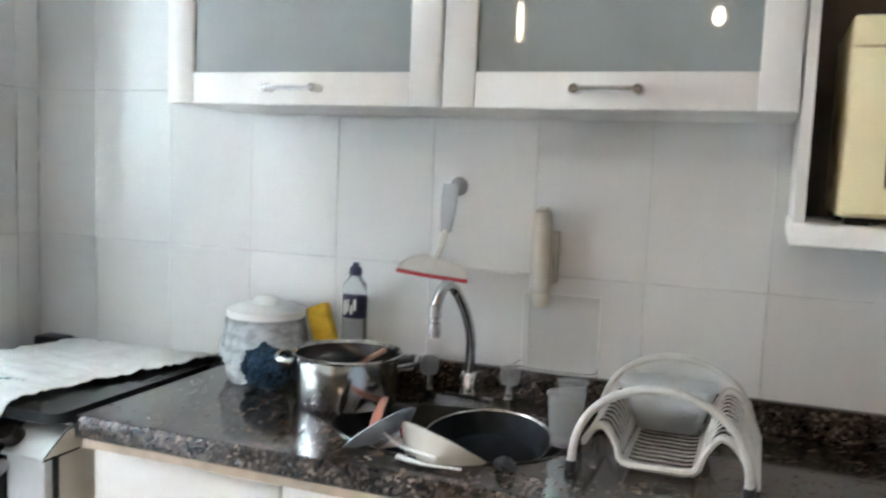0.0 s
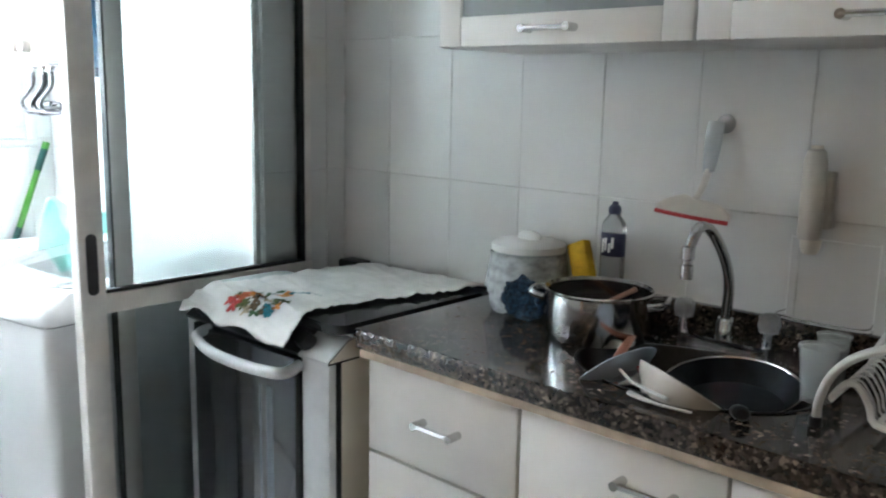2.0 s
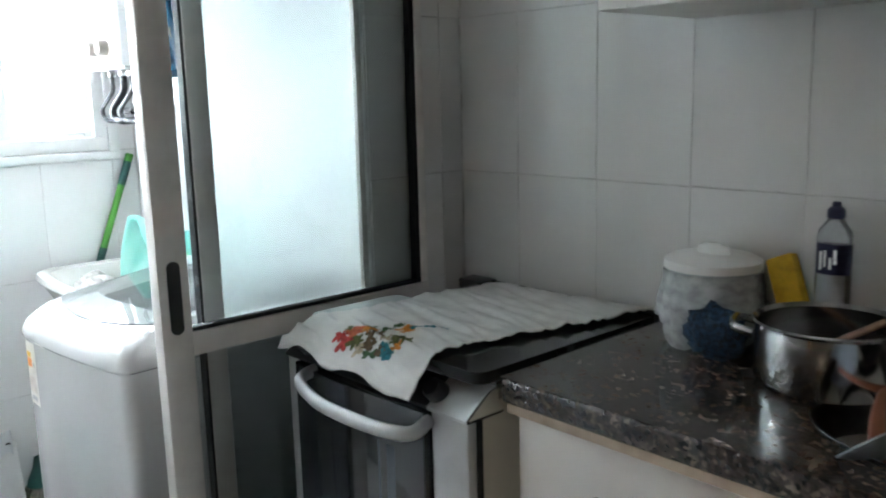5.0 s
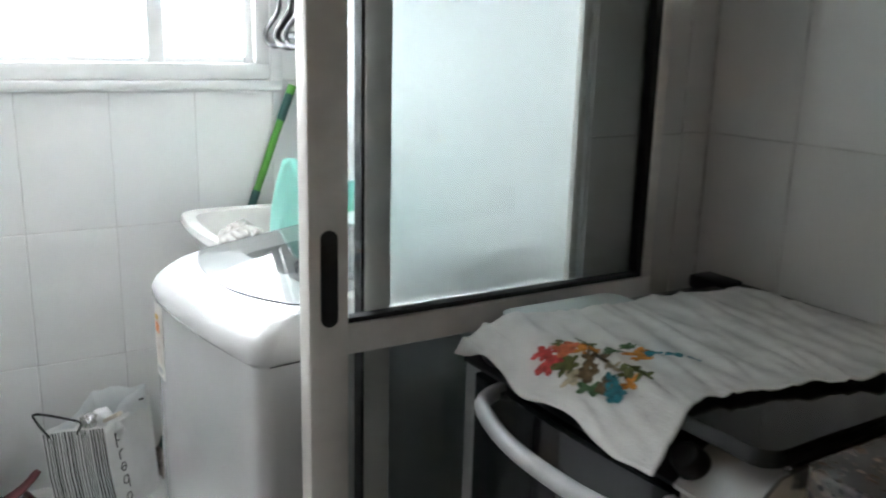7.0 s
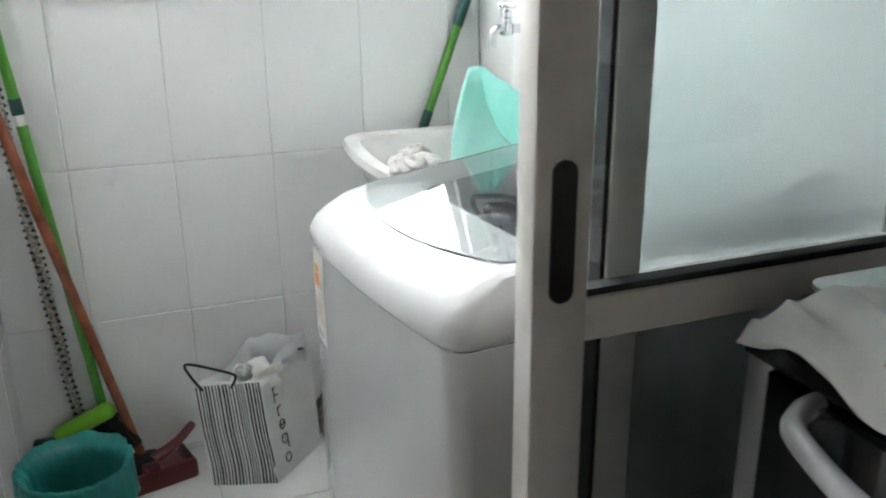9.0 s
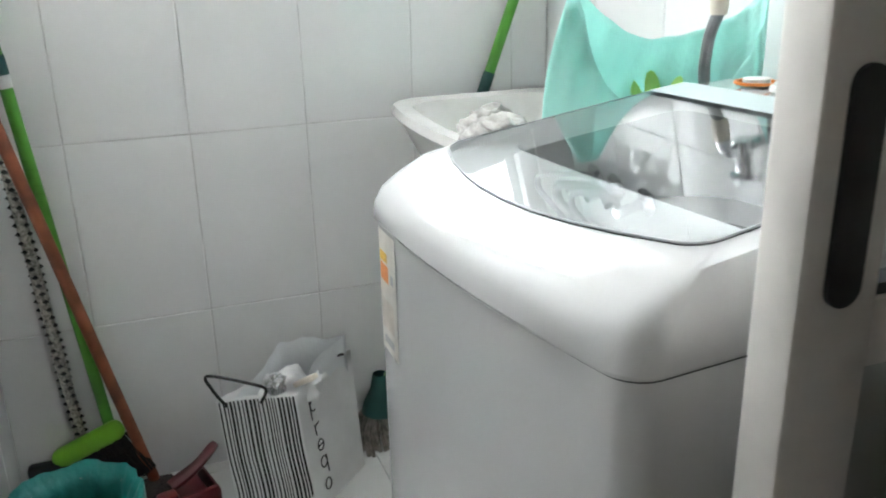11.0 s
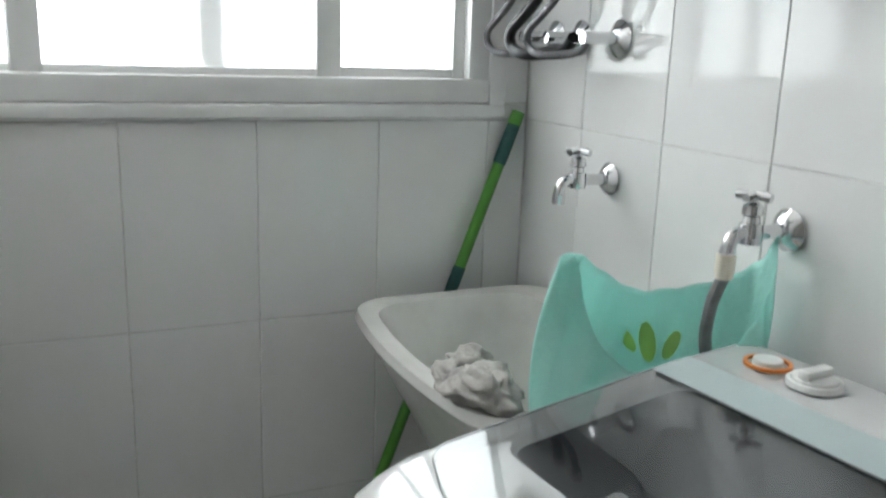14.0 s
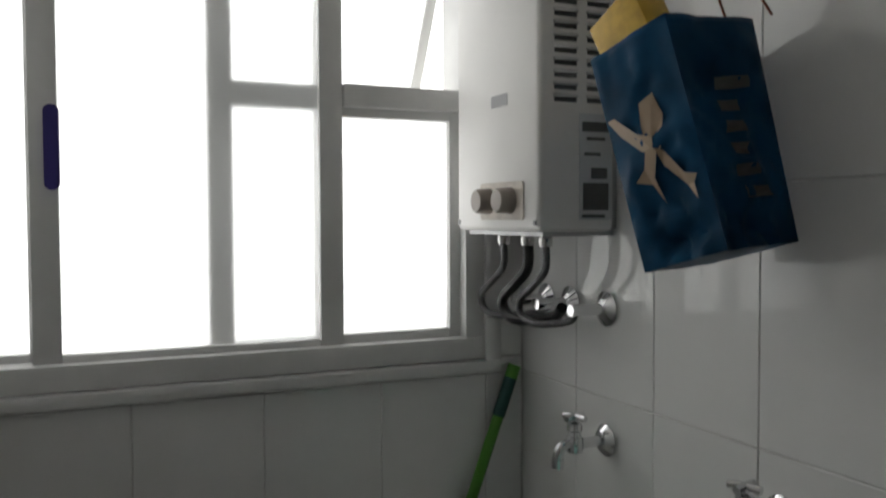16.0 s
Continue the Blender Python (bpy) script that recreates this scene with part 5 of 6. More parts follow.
# teal carrier bag hung between the tap and the tank
def carrier_bag():
    c = thing("carrier_bag", (-0.72, -0.5, 0.8), "translucent teal plastic carrier bag hanging open from a tap", "plastic bag")
    A = Vector((-0.645, -0.37, 1.125))     # loop on the tap
    B = Vector((-0.757, -0.637, 1.088))    # free upright handle
    ax = Vector((0.40, 0.917, 0))
    n = Vector((-0.917, 0.40, 0))

    def skin(u, v):
        a = 2 * math.pi * u
        k = 0.5 + 0.5 * math.cos(a)          # 1 at the tap, 0 at the free handle
        side = math.sin(a)
        grip = min(1.0, abs(side) / 0.3) * (1 - k)      # the free handle is a strip of some width
        p = B.lerp(A, k ** (1.15 if side < 0 else 1.0) + 0.085 * grip - 0.03 * (1 - k) ** 6)
        sag = abs(side) ** 0.62 if k > 0.5 else max(0.0, (abs(side) - 0.22) / 0.78) ** (0.85 if side < 0 else 1.6)
        p = p + n * (0.07 if side > 0 else 0.012) * sag * (1 if side > 0 else -1)
        p.z -= sag * (0.185 if side < 0 else 0.085)
        q = Vector((-0.712, -0.545, 0.80)) + ax * 0.135 * math.cos(a) + n * side * 0.065
        r = p.lerp(q, v)
        r += (ax * math.cos(a) + n * side) * 0.02 * math.sin(math.pi * v)
        w = 0.005 * fbm(u * 9, v * 2.5, 2) + 0.0025 * math.sin(u * 2 * math.pi * 17 + 3 * v) + 0.004 * math.sin(a * 9) * (1 - v) * (1 - sag)
        return r + n * w + Vector((0, 0, 0.3 * w))

    b = grid(120, 22, skin, closed_u=True)
    finish("film", b, TEAL_F, c, smooth=180, solid=0.0005)
    # printed lime leaves on the inner side
    b = bmesh.new()
    for dx, ang, L in ((-0.022, 35, 0.022), (0.0, 10, 0.032), (0.026, -20, 0.025)):
        ctr = Vector((-0.768 + dx * 0.9, -0.478 + dx * 1.0, 0.94))
        ring = []
        for j in range(12):
            t = 2 * math.pi * j / 12
            p, q = L * math.cos(t), 0.4 * L * math.sin(t)
            a = radians(90 + ang)
            ring.append(b.verts.new(ctr + Vector((0.65, 0.75, 0)) * (p * math.cos(a) - q * math.sin(a)) + Vector((0, 0, 1)) * (p * math.sin(a) + q * math.cos(a))))
        b.faces.new(ring)
    finish("leaf_print", b, sheet_mat("lime_print", (0.72, 0.9, 0.35), 0.5, 0.4), c, smooth=0, solid=0.0006)


carrier_bag()


def pole(name, p, q, r, material, label, cat, extras=()):
    e = thing(name, Vector(p), label, cat)
    p, q = Vector(p), Vector(q)
    finish("shaft", tube([p, q], r, 12), material, e)
    for nm, a, b_, rr, m in extras:
        finish(nm, tube([p.lerp(q, a), p.lerp(q, b_)], rr, 12), m, e)
    return e


# mop behind the tank
P0, P1 = (-1.385, -0.795, 0.12), (-1.415, -0.36, 1.228)
e = pole("mop", P0, P1, 0.0125, GREEN, "green-handled string mop leaning in the corner behind the tank", "mop",
         (("grip", 0.90, 0.975, 0.0145, GREEN_D), ("joint", 0.62, 0.70, 0.0138, GREEN_D), ("end_cap", 0.975, 1.0, 0.0145, GREEN)))
finish("mop_socket", lathe([(0.018, 0.19), (0.026, 0.15), (0.045, 0.11), (0.05, 0.09), (0, 0.09)], (P0[0], P0[1], 0), 18), GREEN_D, e)
b = bmesh.new()
rn = random.Random(3)
for k in range(90):
    a, rr = rn.uniform(0, 6.28), rn.uniform(0.03, 0.085)
    x, y = P0[0] + 0.035 * math.cos(a), P0[1] + 0.035 * math.sin(a)
    tube(spline([(x, y, 0.10), (P0[0] + rr * 0.8 * math.cos(a), P0[1] + rr * 0.8 * math.sin(a), 0.06), (P0[0] + rr * math.cos(a + .2), P0[1] + rr * math.sin(a + .2), 0.006)], 3), 0.0045, 5, bm=b)
tagged(finish("strands", b, MOPM, e), kind="stuff")

# brooms in the far corner
e = pole("broom", (-1.395, -1.41, 0.10), (-1.368, -1.535, 1.33), 0.0125, GREEN, "lime green broom standing against the tiled wall", "broom",
         (("grip", 0.93, 0.98, 0.0145, GREEN_D), ("joint", 0.70, 0.73, 0.014, GREEN_D), ("sticker", 0.68, 0.70, 0.0128, WHITE_P)))
b = bmesh.new()
TILT = Matrix.Translation((-1.385, -1.465, 0.152)) @ Matrix.Rotation(radians(62), 4, "Z") @ Matrix.Rotation(radians(-30), 4, "Y")
bb = box(-0.10, 0.095, -0.022, 0.022, -0.022, 0.024, 0.02, 4)
bmesh.ops.transform(bb, matrix=TILT, verts=bb.verts)
finish("block", bb, LIME, e)
b = bmesh.new()
for k in range(200):
    u, v = rn.uniform(-0.095, 0.09), rn.uniform(-0.018, 0.018)
    p = TILT @ Vector((u, v, -0.018))
    q = TILT @ Vector((u * 1.1 + rn.uniform(-.006, .006), v + rn.uniform(-.006, .006), -0.115 - 0.02 * (u + 0.1)))
    q.z = max(q.z, 0.002)
    tube([p, q], 0.0022, 4, bm=b)
tagged(finish("bristles", b, BRISTLE, e), kind="stuff")

e = pole("wooden_broom", (-1.35, -1.34, 0.045), (-1.275, -1.592, 1.25), 0.0125, WOOD_R, "dustpan with a long reddish wooden handle in the corner", "dustpan")
bb = box(-0.11, 0.11, -0.09, 0.06, 0.004, 0.01, 0.002)
box(-0.11, 0.11, 0.052, 0.064, 0.004, 0.06, 0.004, bm=bb)
box(-0.114, -0.106, -0.08, 0.06, 0.004, 0.05, 0.003, bm=bb)
box(0.106, 0.114, -0.08, 0.06, 0.004, 0.05, 0.003, bm=bb)
box(-0.022, 0.022, 0.03, 0.064, 0.02, 0.075, 0.008, bm=bb)
bmesh.ops.transform(bb, matrix=Matrix.Translation((-1.29, -1.33, 0)) @ Matrix.Rotation(radians(-75), 4, "Z"), verts=bb.verts)
finish("pan", bb, RED, e)
e = thing("hand_brush", (-1.345, -1.27, 0.06), "dark red hand brush with black bristles on the floor", "brush")
finish("handle", tube(spline([(-1.30, -1.31, 0.055), (-1.33, -1.25, 0.075), (-1.355, -1.20, 0.11)], 5), [0.016, 0.017, 0.018, 0.017, 0.016, 0.015, 0.014, 0.014, 0.014, 0.013, 0.010], 10, flat=0.6), RED, e)
finish("bristles", box(-1.36, -1.28, -1.385, -1.30, 0.003, 0.055, 0.008), BRISTLE, e)


# patterned pole with a squeegee foot
def squeegee_pole():
    e = pole("floor_squeegee", (-1.41, -1.477, 0.10), (-1.40, -1.565, 1.36), 0.012, mat("beige_pole_film", (0.46, 0.43, 0.38), 0.45, var=0.4, scale=160), "floor squeegee with a black and white patterned handle", "squeegee")
    b = bmesh.new()
    p, q = Vector((-1.41, -1.477, 0.10)), Vector((-1.40, -1.565, 1.36))
    for k in range(64):
        c = p.lerp(q, 0.03 + 0.95 * k / 64)
        for s in range(3):
            a = k * 1.9 + s * 2.1
            o = c + Vector((math.cos(a), math.sin(a), 0)) * 0.0115
            grow(b, lathe([(0, -0.006), (0.0075, 0), (0, 0.006)], o, 5))
    tagged(finish("pattern", b, BLACKPR, e), kind="stuff")
    finish("foot", box(-1.43, -1.395, -1.60, -1.40, 0.004, 0.11, 0.01), BLACK, e)


squeegee_pole()


# striped paper shopping bag
def shopping_bag():
    H = 0.285
    top = [Vector(p) for p in ((-1.225, -1.195, H), (-1.19, -1.035, H), (-1.345, -0.875, H), (-1.385, -1.03, H))]
    bot = [Vector(p) for p in ((-1.20, -1.175, 0.002), (-1.145, -1.015, 0.002), (-1.29, -0.87, 0.002), (-1.345, -1.02, 0.002))]
    e = thing("shopping_bag", (-1.25, -1.02, 0), "white paper shopping bag with black stripes standing on the floor", "shopping bag")

    def at(i, t, k, out=0.0):
        """A point on side i, t along it, k up, out from the paper."""
        a, b_ = bot[i].lerp(top[i], k), bot[(i + 1) % 4].lerp(top[(i + 1) % 4], k)
        d = (b_ - a)
        nrm = Vector((d.y, -d.x, 0)).normalized()
        p = a.lerp(b_, t)
        dent = (0.012 if i in (1, 3) else 0.004) * math.sin(math.pi * t) * k - 0.003 * fbm(p.x * 14, p.y * 14, p.z * 10)
        return p + nrm * (out - dent)

    def ring(k):
        pts = [at(i, j / 8, k) for i in range(4) for j in range(8)]
        if k > 0.99:
            for p in pts:
                p.z += 0.008 * fbm(p.x * 11, p.y * 11, 2)
        return pts

    b = loft([ring(k / 10) for k in range(11)], cap=False)
    b.verts.ensure_lookup_table()
    b.faces.new(b.verts[:32])
    finish("paper", b, PAPER_W, e, smooth=20, solid=0.001)
    b = bmesh.new()
    rn = random.Random(9)
    t = 0.02
    while t < 0.965:
        w = rn.choice((0.016, 0.022, 0.03))
        grid(1, 14, lambda u, v: at(0, min(0.99, t + w * u) + 0.02 * math.sin(v * 7) * (1 - v), 0.01 + 0.97 * v, 0.0014), bm=b)
        t += w + rn.choice((0.018, 0.024, 0.03))
    tagged(finish("stripes", b, BLACKPR, e, smooth=0), kind="stuff")
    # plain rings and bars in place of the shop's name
    b = bmesh.new()

    def P(u, k):
        return at(1, u, k, 0.002)

    def ring_mark(k, r=0.012):
        tube([P(0.27 + r * 4.6 * math.cos(2 * math.pi * j / 18), k + r / H * math.sin(2 * math.pi * j / 18)) for j in range(18)], 0.0017, 5, closed=True, bm=b)

    def bar_mark(u0, k0, u1, k1):
        tube([P(u0, k0), P(u1, k1)], 0.0017, 5, bm=b)

    ring_mark(0.80)
    bar_mark(0.21, 0.85, 0.21, 0.70)
    bar_mark(0.23, 0.655, 0.23, 0.57)
    bar_mark(0.23, 0.64, 0.31, 0.655)
    ring_mark(0.48)
    bar_mark(0.21, 0.48, 0.33, 0.48)
    ring_mark(0.34)
    bar_mark(0.325, 0.38, 0.325, 0.24)
    ring_mark(0.16)
    tagged(finish("print_marks", b, BLACKPR, e), kind="stuff")
    p, q = at(0, 0.12, 0.95, 0.004), at(0, 0.55, 0.95, 0.004)
    b = tube(spline([p, p + Vector((0.0, -0.025, 0.045)), p + Vector((-0.005, -0.03, 0.075)), q + Vector((0.01, -0.01, 0.05)), q + Vector((0.005, 0.012, 0.03)), q], 6), 0.0035, 6)
    finish("handle", b, BLACKPR, e)
    p, q = at(2, 0.1, 0.97, -0.004), at(2, 0.3, 0.97, -0.004)
    finish("handle", tube(spline([p, p + Vector((0.02, -0.012, 0.014)), q + Vector((0.03, -0.02, 0.008)), q], 6), 0.0035, 6), BLACKPR, e)
    # what sticks out at the top
    i = thing("bag_liner", (-1.27, -1.03, 0.05), "grey plastic liner and wrapped scraps in the shopping bag", "plastic liner")
    cc = sum(top, Vector()) / 4

    def lin(u, v):
        j = int(u * 4) % 4
        p = at(j, u * 4 - int(u * 4), 0.2 + 0.8 * v)
        p = p.lerp(Vector((cc.x, cc.y, p.z)), 0.07 + 0.05 * (1 - v))
        far = max(0, min(1, (-(p.x - cc.x) * 0.8 + (p.y - cc.y) * 0.5) * 7 + 0.4))
        p.z += v * (0.055 * far + 0.014 * fbm(p.x * 14, p.y * 14, 1)) - 0.012 * v
        return p

    finish("liner", grid(64, 6, lin, closed_u=True), WHITE_F, i, solid=0.0006, smooth=180)
    finish("scraps", lump((cc.x, cc.y, H - 0.055), 0.07, 0.07, 0.055, 0.4, 2.0, 4), PAPER_W, i, smooth=180)
    finish("foil", lump((cc.x + 0.055, cc.y - 0.035, H + 0.008), 0.02, 0.02, 0.022, 0.5, 2.2, 6), SILVER, i, smooth=180)
    s = box(-0.03, 0.03, -0.012, 0.012, -0.006, 0.006, 0.003)
    bmesh.ops.transform(s, matrix=Matrix.Translation((cc.x + 0.055, cc.y + 0.03, H + 0.005)) @ Matrix.Rotation(radians(40), 4, "Z") @ Matrix.Rotation(radians(-30), 4, "Y"), verts=s.verts)
    finish("carton_scrap", s, CREAM, i)


shopping_bag()


def waste_bin():
    x, y, r, h = -0.955, -1.465, 0.105, 0.282
    e = thing("waste_bin", (x, y, 0), "small white waste bin lined with a teal plastic bag", "waste bin")
    finish("body", lathe([(0, 0.001), (r * 0.8, 0.001), (r * 0.82, 0.006), (r, h - 0.012), (r - 0.003, h - 0.012), (r * 0.8, 0.008), (0, 0.008)], (x, y, 0), 36), WHITE_P, e)
    def lin(u, v):
        a = 2 * math.pi * u
        n = fbm(math.cos(a) * 2.5, math.sin(a) * 2.5, v * 2)
        if v < 0.5:
            t = v / 0.5
            rr, z = r * 0.7 + (r * 0.22) * t, 0.06 + (h - 0.05) * t
        else:
            t = (v - 0.5) / 0.5
            rr, z = r + 0.010 + 0.006 * t, h + 0.012 - (0.09 + 0.02 * n) * t
        rr += 0.005 * n + 0.002 * math.sin(a * 23)
        return Vector((x + rr * math.cos(a), y + rr * math.sin(a), z + 0.006 * n))
    finish("liner", grid(72, 14, lin, closed_u=True), TEAL_L, e, smooth=180, solid=0.0005)


waste_bin()


# ---- gas water heater on the tap wall ----
def heater():
    x0, x1, y0, y1, z0, z1 = -1.418, -1.072, -0.50, YL, 1.533, 2.13
    e = thing("water_heater", ((x0 + x1) / 2, y1, z0), "white wall-hung gas water heater with two knobs and louvres", "water heater")
    finish("case", box(x0, x1, y0, y1 - 0.012, z0, z1, 0.012, 3), mat("heater_paint", (0.76, 0.75, 0.73), 0.5, var=0.03, scale=5), e)
    finish("bottom_plate", box(x0 + 0.02, x1 - 0.02, y0 + 0.02, y1 - 0.002, z0 - 0.008, z0 + 0.002), GREY_M, e)
    finish("wall_bracket", box(x0 + 0.01, x1 - 0.01, y1 - 0.014, y1, z0 + 0.005, z1 - 0.01), GREY_M, e, smooth=0)
    # louvres on the side: dark strips painted as the shade in the slots, pale lips
    b = bmesh.new()
    for yy in (-0.445, -0.375):
        for k in range(9):
            z = 1.945 - 0.022 * k + 0.0
            box(x1 - 0.003, x1 + 0.0015, yy - 0.024, yy + 0.024, z, z + 0.011, 0.002, bm=b)
    finish("slot_shade", b, SLOT_DARK, e)
    b = bmesh.new()
    for yy in (-0.445, -0.375):
        for k in range(9):
            z = 1.945 - 0.022 * k + 0.008
            box(x1 - 0.001, x1 + 0.005, yy - 0.026, yy + 0.026, z, z + 0.006, 0.002, bm=b)
    finish("louvre_lip", b, WHITE_E, e)
    # rating plate with unreadable lines
    finish("rating_plate", box(x1 - 0.001, x1 + 0.0015, -0.415, -0.345, 1.555, 1.75), GREY_E, e, smooth=0)
    b = bmesh.new()
    for k, (ya, yb, h) in enumerate(((-0.41, -0.35, 0.018), (-0.40, -0.36, 0.006), (-0.405, -0.37, 0.006), (-0.39, -0.355, 0.02), (-0.408, -0.352, 0.05), (-0.41, -0.36, 0.006))):
        z = 1.735 - 0.028 * k - (0.03 if k > 4 else 0)
        box(x1 + 0.001, x1 + 0.0024, ya, yb, z - h, z, bm=b)
    finish("plate_line", b, SLOT_DARK, e, smooth=0)
    finish("knob_panel", loft([[Vector((p.x, y0 - h, p.y)) for p in rrect(-1.30, -1.125, 1.555, 1.628, 0.008, 0)] for h in (-0.002, 0.003)]), BEIGE_L, e)
    for kx in (-1.262, -1.175):
        finish("knob", lathe([(0, -0.03), (0.021, -0.03), (0.024, -0.026), (0.026, 0)], (kx, y0 - 0.003, 1.592), 24, "y"), GREYBR, e)
    finish("badge", box(-1.255, -1.19, y0 - 0.0015, y0 + 0.001, 1.775, 1.798), GREY_T, e, smooth=0)
    b = bmesh.new()
    for sx, sz in ((-1.405, 1.55), (-1.085, 1.55)):
        lathe([(0, -0.002), (0.005, -0.002), (0.005, 0)], (sx, y0, sz), 10, "y", bm=b)
    finish("screw", b, GREY_T, e)
    finish("flue", tube([(-1.245, -0.41, z1 - 0.01), (-1.245, -0.41, 2.36), ], 0.055, 24), ALU, e)
    # connections
    b = bmesh.new()
    for hx in (-1.335, -1.235, -1.165):
        lathe([(0, z0 - 0.03), (0.012, z0 - 0.03), (0.014, z0 - 0.02), (0.011, z0 - 0.004), (0, z0 - 0.004)], (hx, -0.43, 0), 12, bm=b)
    finish("nut", b, STEEL, e)
    y = -0.43
    for nm, hx, r, mm, sag, ends in (("steel_hose", -1.335, 0.0075, STEEL_D, 0.075, (-1.235, YL - 0.045)), ("black_hose", -1.235, 0.0115, BLACK, 0.085, (-1.16, YL - 0.07)), ("steel_hose", -1.165, 0.0075, STEEL_D, 0.06, (-1.11, YL - 0.075))):
        zt = z0 - 0.025
        pts = spline([(hx, y, zt), (hx - 0.002, y, zt - 0.05), (hx - 0.035, y - 0.01, zt - 0.085), (hx - 0.075, y - 0.015, zt - 0.115), (hx - 0.075, y - 0.01, zt - 0.145), (hx - 0.03, y, zt - 0.158), (hx + 0.03, ends[1] + 0.005, zt - 0.148), (ends[0], ends[1], 1.384)], 7)
        finish(nm, tube(pts, r, 10), mm, e)


heater()


def wall_valve(x, z, label):
    e = thing("wall_valve", (x, YL, z), label, "valve", "heater connections")
    finish("flange", lathe([(0.0, -0.001), (0.033, -0.001), (0.034, -0.006), (0.022, -0.014), (0.012, -0.02), (0, -0.02)], (x, YL, z), 24, "y"), CHROME, e)
    finish("stub", tube([(x, YL - 0.012, z), (x, YL - 0.085, z)], 0.0115, 12), CHROME, e)


wall_valve(-1.108, 1.384, "chrome wall connection of the water heater")
wall_valve(-1.235, 1.384, "chrome wall connection of the water heater")
wall_valve(-1.33, 1.384, "chrome wall connection of the water heater")


# ---- blue gift bag on a hook ----
def blue_bag():
    e = thing("gift_bag", (-0.75, -0.43, 1.5), "glossy dark blue paper bag hanging on the tiled wall", "paper bag")
    W, D, H = 0.215, 0.16, 0.32
    m = Matrix.Translation((-0.668, -0.45, 1.505)) @ Matrix.Rotation(radians(-14), 4, "Y") @ Matrix.Rotation(radians(5), 4, "Z") @ Matrix.Rotation(radians(5), 4, "X")

    def put(b):
        bmesh.ops.transform(b, matrix=m, verts=b.verts)
        return b

    def half(k):
        return W / 2 * 0.72, D / 2 * (0.85 + 0.21 * k)

    def face(i, t, k, out=0.0):
        w, d = half(k)
        c = ((-w, -d), (w, -d), (w, d), (-w, d))
        (px, py), (qx, qy) = c[i], c[(i + 1) % 4]
        L = math.hypot(qx - px, qy - py)
        nx, ny = (qy - py) / L, -(qx - px) / L
        z = H * k
        o = out + (0.014 * fbm((px + (qx - px) * t) * 9 + i, (py + (qy - py) * t) * 9, z * 9) + 0.020 * (0.3 - abs(fbm(t * 3 + 3 * i, z * 22, 2.0))) * (1.15 - k) + 0.005 * math.sin(z * 90 + 9 * t + 4 * fbm(t * 3, z * 12)) * (1 - k)) * math.sin(math.pi * min(1, max(0, t))) ** 0.5
        return Vector((px + (qx - px) * t + nx * o, py + (qy - py) * t + ny * o, z))

    b = loft([[face(i, j / 16, k / 32) for i in range(4) for j in range(16)] for k in range(33)], cap=False)
    b.verts.ensure_lookup_table()
    b.faces.new(b.verts[:64])
    finish("paper", put(b), BLUE_BAG, e, smooth=50, solid=0.0012)
    # plain printed shape, four pale arms
    for pts in ([(0.05, 0.69), (0.15, 0.69), (0.40, 0.58), (0.56, 0.54), (0.56, 0.47), (0.40, 0.50), (0.18, 0.60)],
                [(0.50, 0.70), (0.66, 0.72), (0.70, 0.62), (0.62, 0.47), (0.48, 0.48), (0.47, 0.60)],
                [(0.48, 0.50), (0.60, 0.48), (0.48, 0.37), (0.46, 0.26), (0.40, 0.35), (0.24, 0.38), (0.40, 0.42)],
                [(0.58, 0.49), (0.64, 0.47), (0.80, 0.35), (0.92, 0.33), (0.86, 0.30), (0.88, 0.23), (0.78, 0.30), (0.60, 0.41)]):
        b = bmesh.new()
        b.faces.new([b.verts.new(face(0, t, k, 0.004)) for t, k in pts])
        bmesh.ops.triangulate(b, faces=b.faces[:])
        piece("print", put(b), TAN, e, smooth=0)
    # name replaced by plain bars along the side panel
    for k in range(6):
        piece("name_bar", put(grid(2, 2, lambda u, v: face(1, 0.38 + (0.34 if k in (0, 5) else 0.22) * u, 0.20 + 0.095 * k + 0.05 * v, 0.003))), DULLBLUE, e, smooth=0)
    b = tube(spline([(0.06, D / 2 * 0.7, H - 0.02), (0.075, 0.03, H + 0.08), (0.095, 0.06, H + 0.15), (0.115, 0.03, H + 0.08), (0.13, D / 2 * 0.7, H - 0.02)], 6), 0.002, 6)
    finish("cord", put(b), WOOD_R, e)
    g = thing("yellow_gift_wrap", (-0.85, -0.4, 1.8), "yellow dotted gift wrap sticking out of the blue bag", "gift wrap")
    b = box(-0.072, 0.03, -0.07, -0.015, H - 0.14, H + 0.05, 0.003)
    mm = Matrix.Rotation(radians(-14), 4, "Y")
    bmesh.ops.transform(b, matrix=Matrix.Translation((-0.08, 0, H)) @ mm @ Matrix.Translation((0.08, 0, -H)), verts=b.verts)
    finish("wrap", put(b), YEL_P, g)
    h = thing("wall_hook", (-0.62, YL, 1.98), "small white hook on the tiled wall", "hook")
    finish("plate", box(-0.632, -0.608, YL - 0.006, YL, 1.955, 2.005, 0.003), WHITE_P, h)
    finish("hook_arm", tube(spline([(-0.62, YL - 0.005, 1.975), (-0.62, YL - 0.035, 1.965), (-0.62, YL - 0.045, 1.985)], 5), 0.004, 8), WHITE_P, h)


blue_bag()


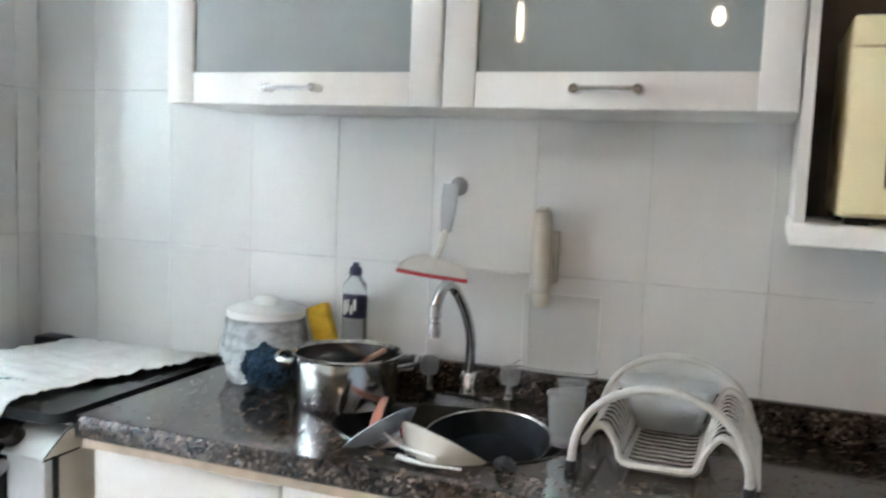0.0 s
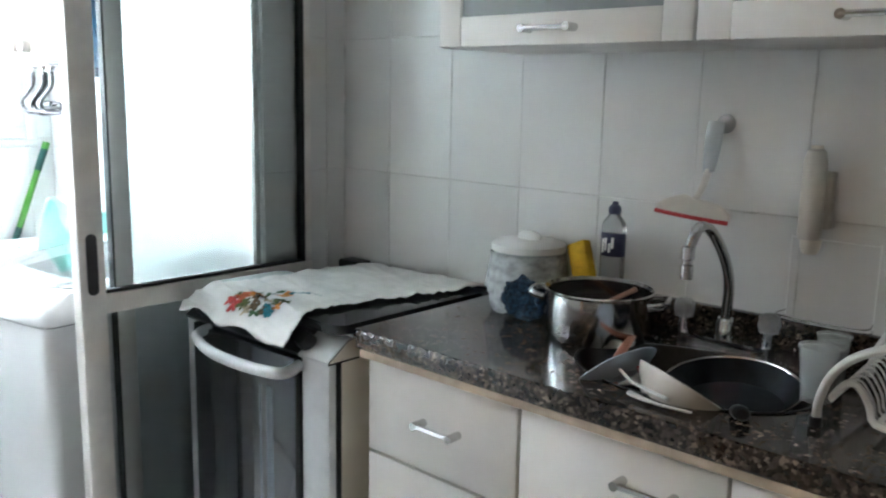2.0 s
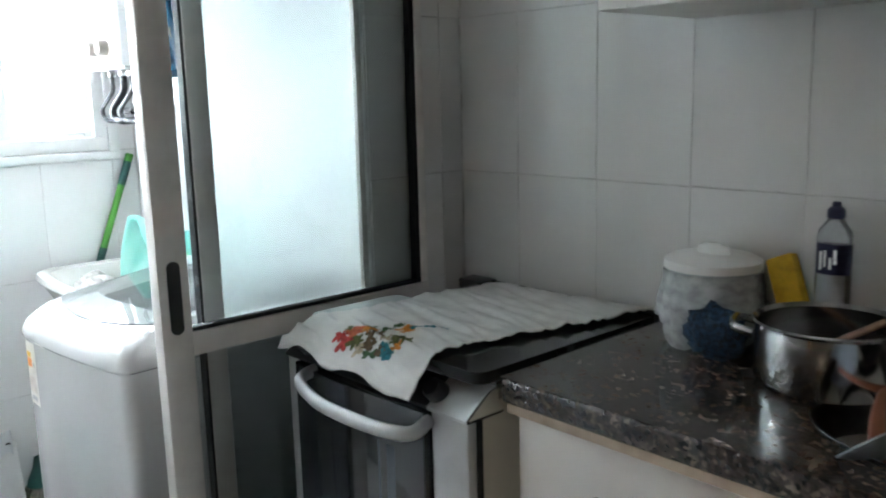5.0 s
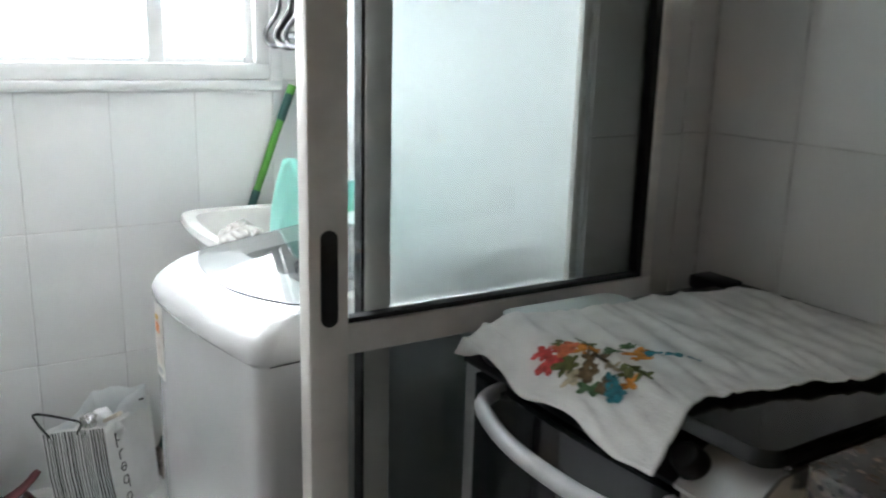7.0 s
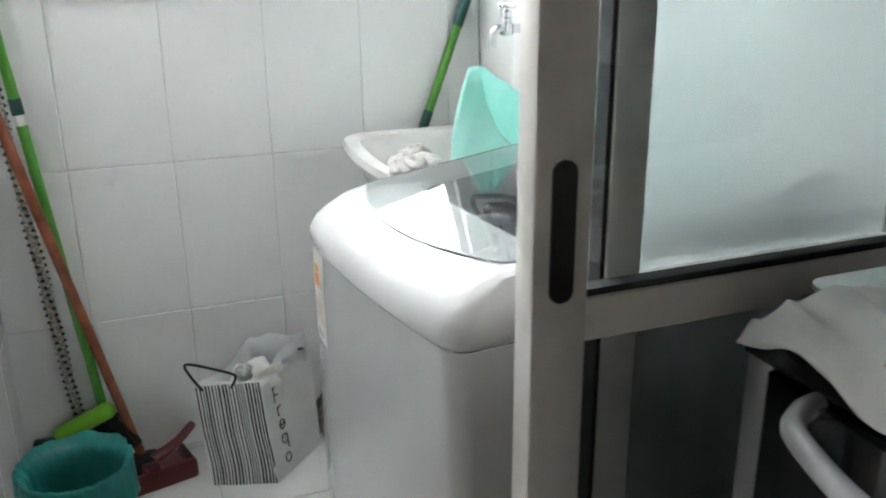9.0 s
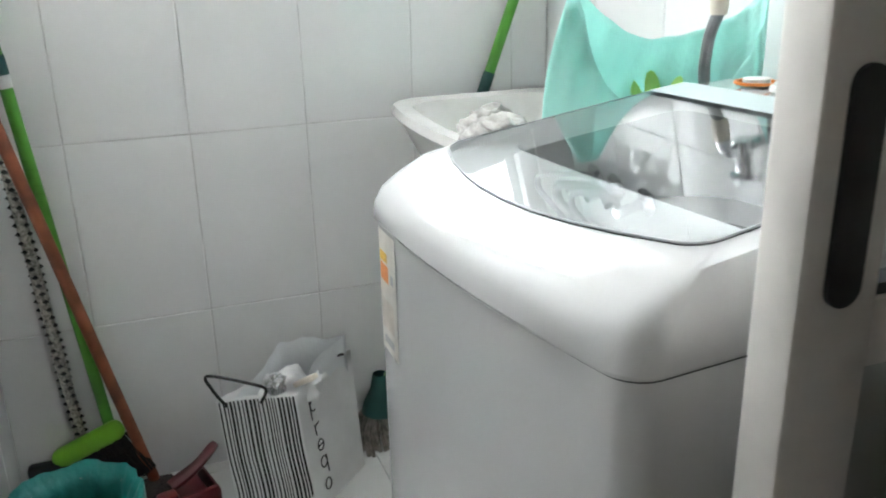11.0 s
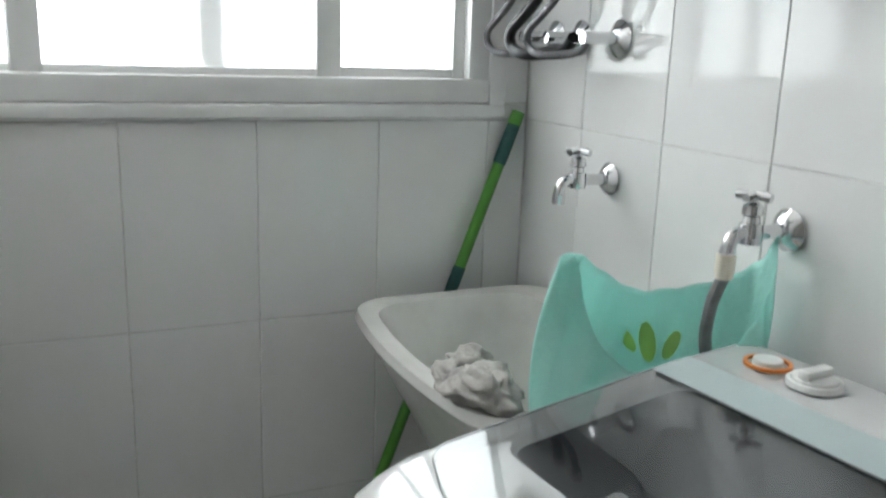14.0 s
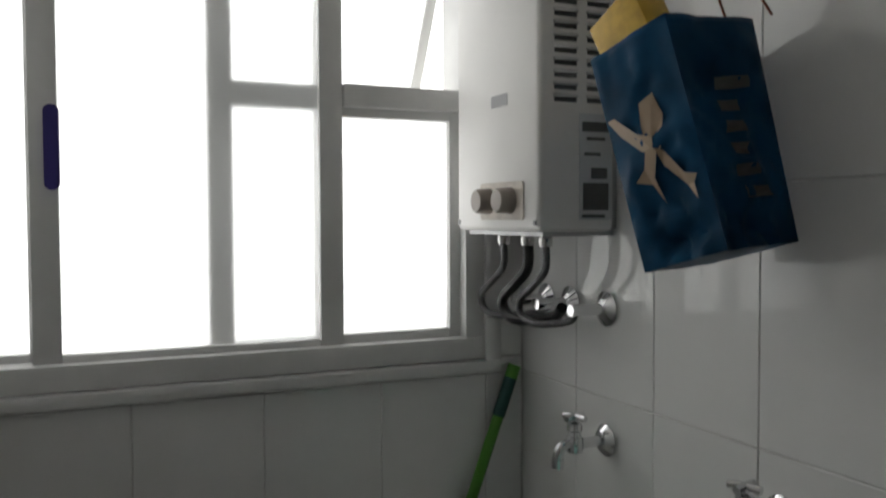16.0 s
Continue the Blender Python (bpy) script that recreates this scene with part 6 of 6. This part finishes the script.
# ---- tiles, piece by piece ----
def tile_mesh(name, w, h, material, axis):
    """One glazed tile with softened edges; axis: the way that it faces."""
    g, t = 0.0009, 0.006
    b = bmesh.new()
    lo = [(g, g), (w - g, g), (w - g, h - g), (g, h - g)]
    e = 0.0015
    hi = [(g + e, g + e), (w - g - e, g + e), (w - g - e, h - g - e), (g + e, h - g - e)]
    def P(u, v, d):
        return {"-y": (u, -d, v), "+x": (d, u, v), "+y": (u, d, v), "+z": (u, v, d)}[axis]
    A = [b.verts.new(P(u, v, 0)) for u, v in lo]
    B = [b.verts.new(P(u, v, t - e)) for u, v in lo]
    C = [b.verts.new(P(u, v, t)) for u, v in hi]
    for X, Y in ((A, B), (B, C)):
        for k in range(4):
            b.faces.new((X[k], X[(k + 1) % 4], Y[(k + 1) % 4], Y[k]))
    b.faces.new(C)
    bmesh.ops.recalc_face_normals(b, faces=b.faces)
    me = bpy.data.meshes.new(name)
    b.to_mesh(me)
    b.free()
    me.materials.append(material)
    return me


rt = random.Random(2)
CACHE = {}


def lay(parent, axis, u0, u1, v0, v1, ustart, vstart, w, h, plane, material, holes=()):
    us = [u0] + [ustart + w * k for k in range(-40, 60) if u0 + 0.01 < ustart + w * k < u1 - 0.01] + [u1]
    vs = [v0] + [vstart + h * k for k in range(-40, 60) if v0 + 0.01 < vstart + h * k < v1 - 0.01] + [v1]
    for a, b_ in zip(us, us[1:]):
        for c, d in zip(vs, vs[1:]):
            if any(a > p - 0.01 and b_ < q + 0.01 and c > r - 0.01 and d < s + 0.01 for p, q, r, s in holes):
                continue
            key = (axis, round(b_ - a, 4), round(d - c, 4), material.name)
            if key not in CACHE:
                CACHE[key] = tile_mesh("tile", b_ - a, d - c, material, axis)
            ob = new("tile", CACHE[key])
            j = rt.uniform(-0.0004, 0.0004)
            ob.location = {"-y": (a, plane + 0.006 + j, c), "+x": (plane - 0.006 + j, a, c), "+y": (a, plane - 0.006 + j, c), "+z": (a, c, plane - 0.004 + j)}[axis]
            ob.rotation_euler = (rt.uniform(-.0012, .0012), rt.uniform(-.0006, .0006), rt.uniform(-.0012, .0012))
            ob.parent = parent


lay(wall_sink, "-y", -0.012, 3.19, 0, CEILZ, 0.194, 0.001, TW, ROW, 0.0, TILE_K)
lay(wall_taps, "+x", YL + 0.006, -0.002, 0, CEILZ, -0.075, 0.001, TW, ROW, -0.014, TILE_K)
lay(wall_taps, "-y", XW, -0.022, 0, CEILZ, -1.219, 0.001, TW, ROW, YL, TILE)
lay(wall_win, "+x", YLL, YL - 0.002, 0, 1.244, -0.919, 0.001, TW, ROW, XW, TILE)
lay(wall_win, "+x", -0.39, YL - 0.002, 1.245, CEILZ, -0.919, 0.001, TW, ROW, XW, TILE)
lay(wall_left, "+y", XW, -0.002, 0, CEILZ, -1.3, 0.001, TW, ROW, YLL, TILE)
lay(floor, "+z", XW, 0.0, YLL, YL, -1.40, -1.16, 0.33, 0.33, 0.003, FLOOR)
lay(floor, "+z", 0.0, 3.2, -1.535, 0.0, 0.2, -1.3, 0.33, 0.33, 0.003, FLOOR)
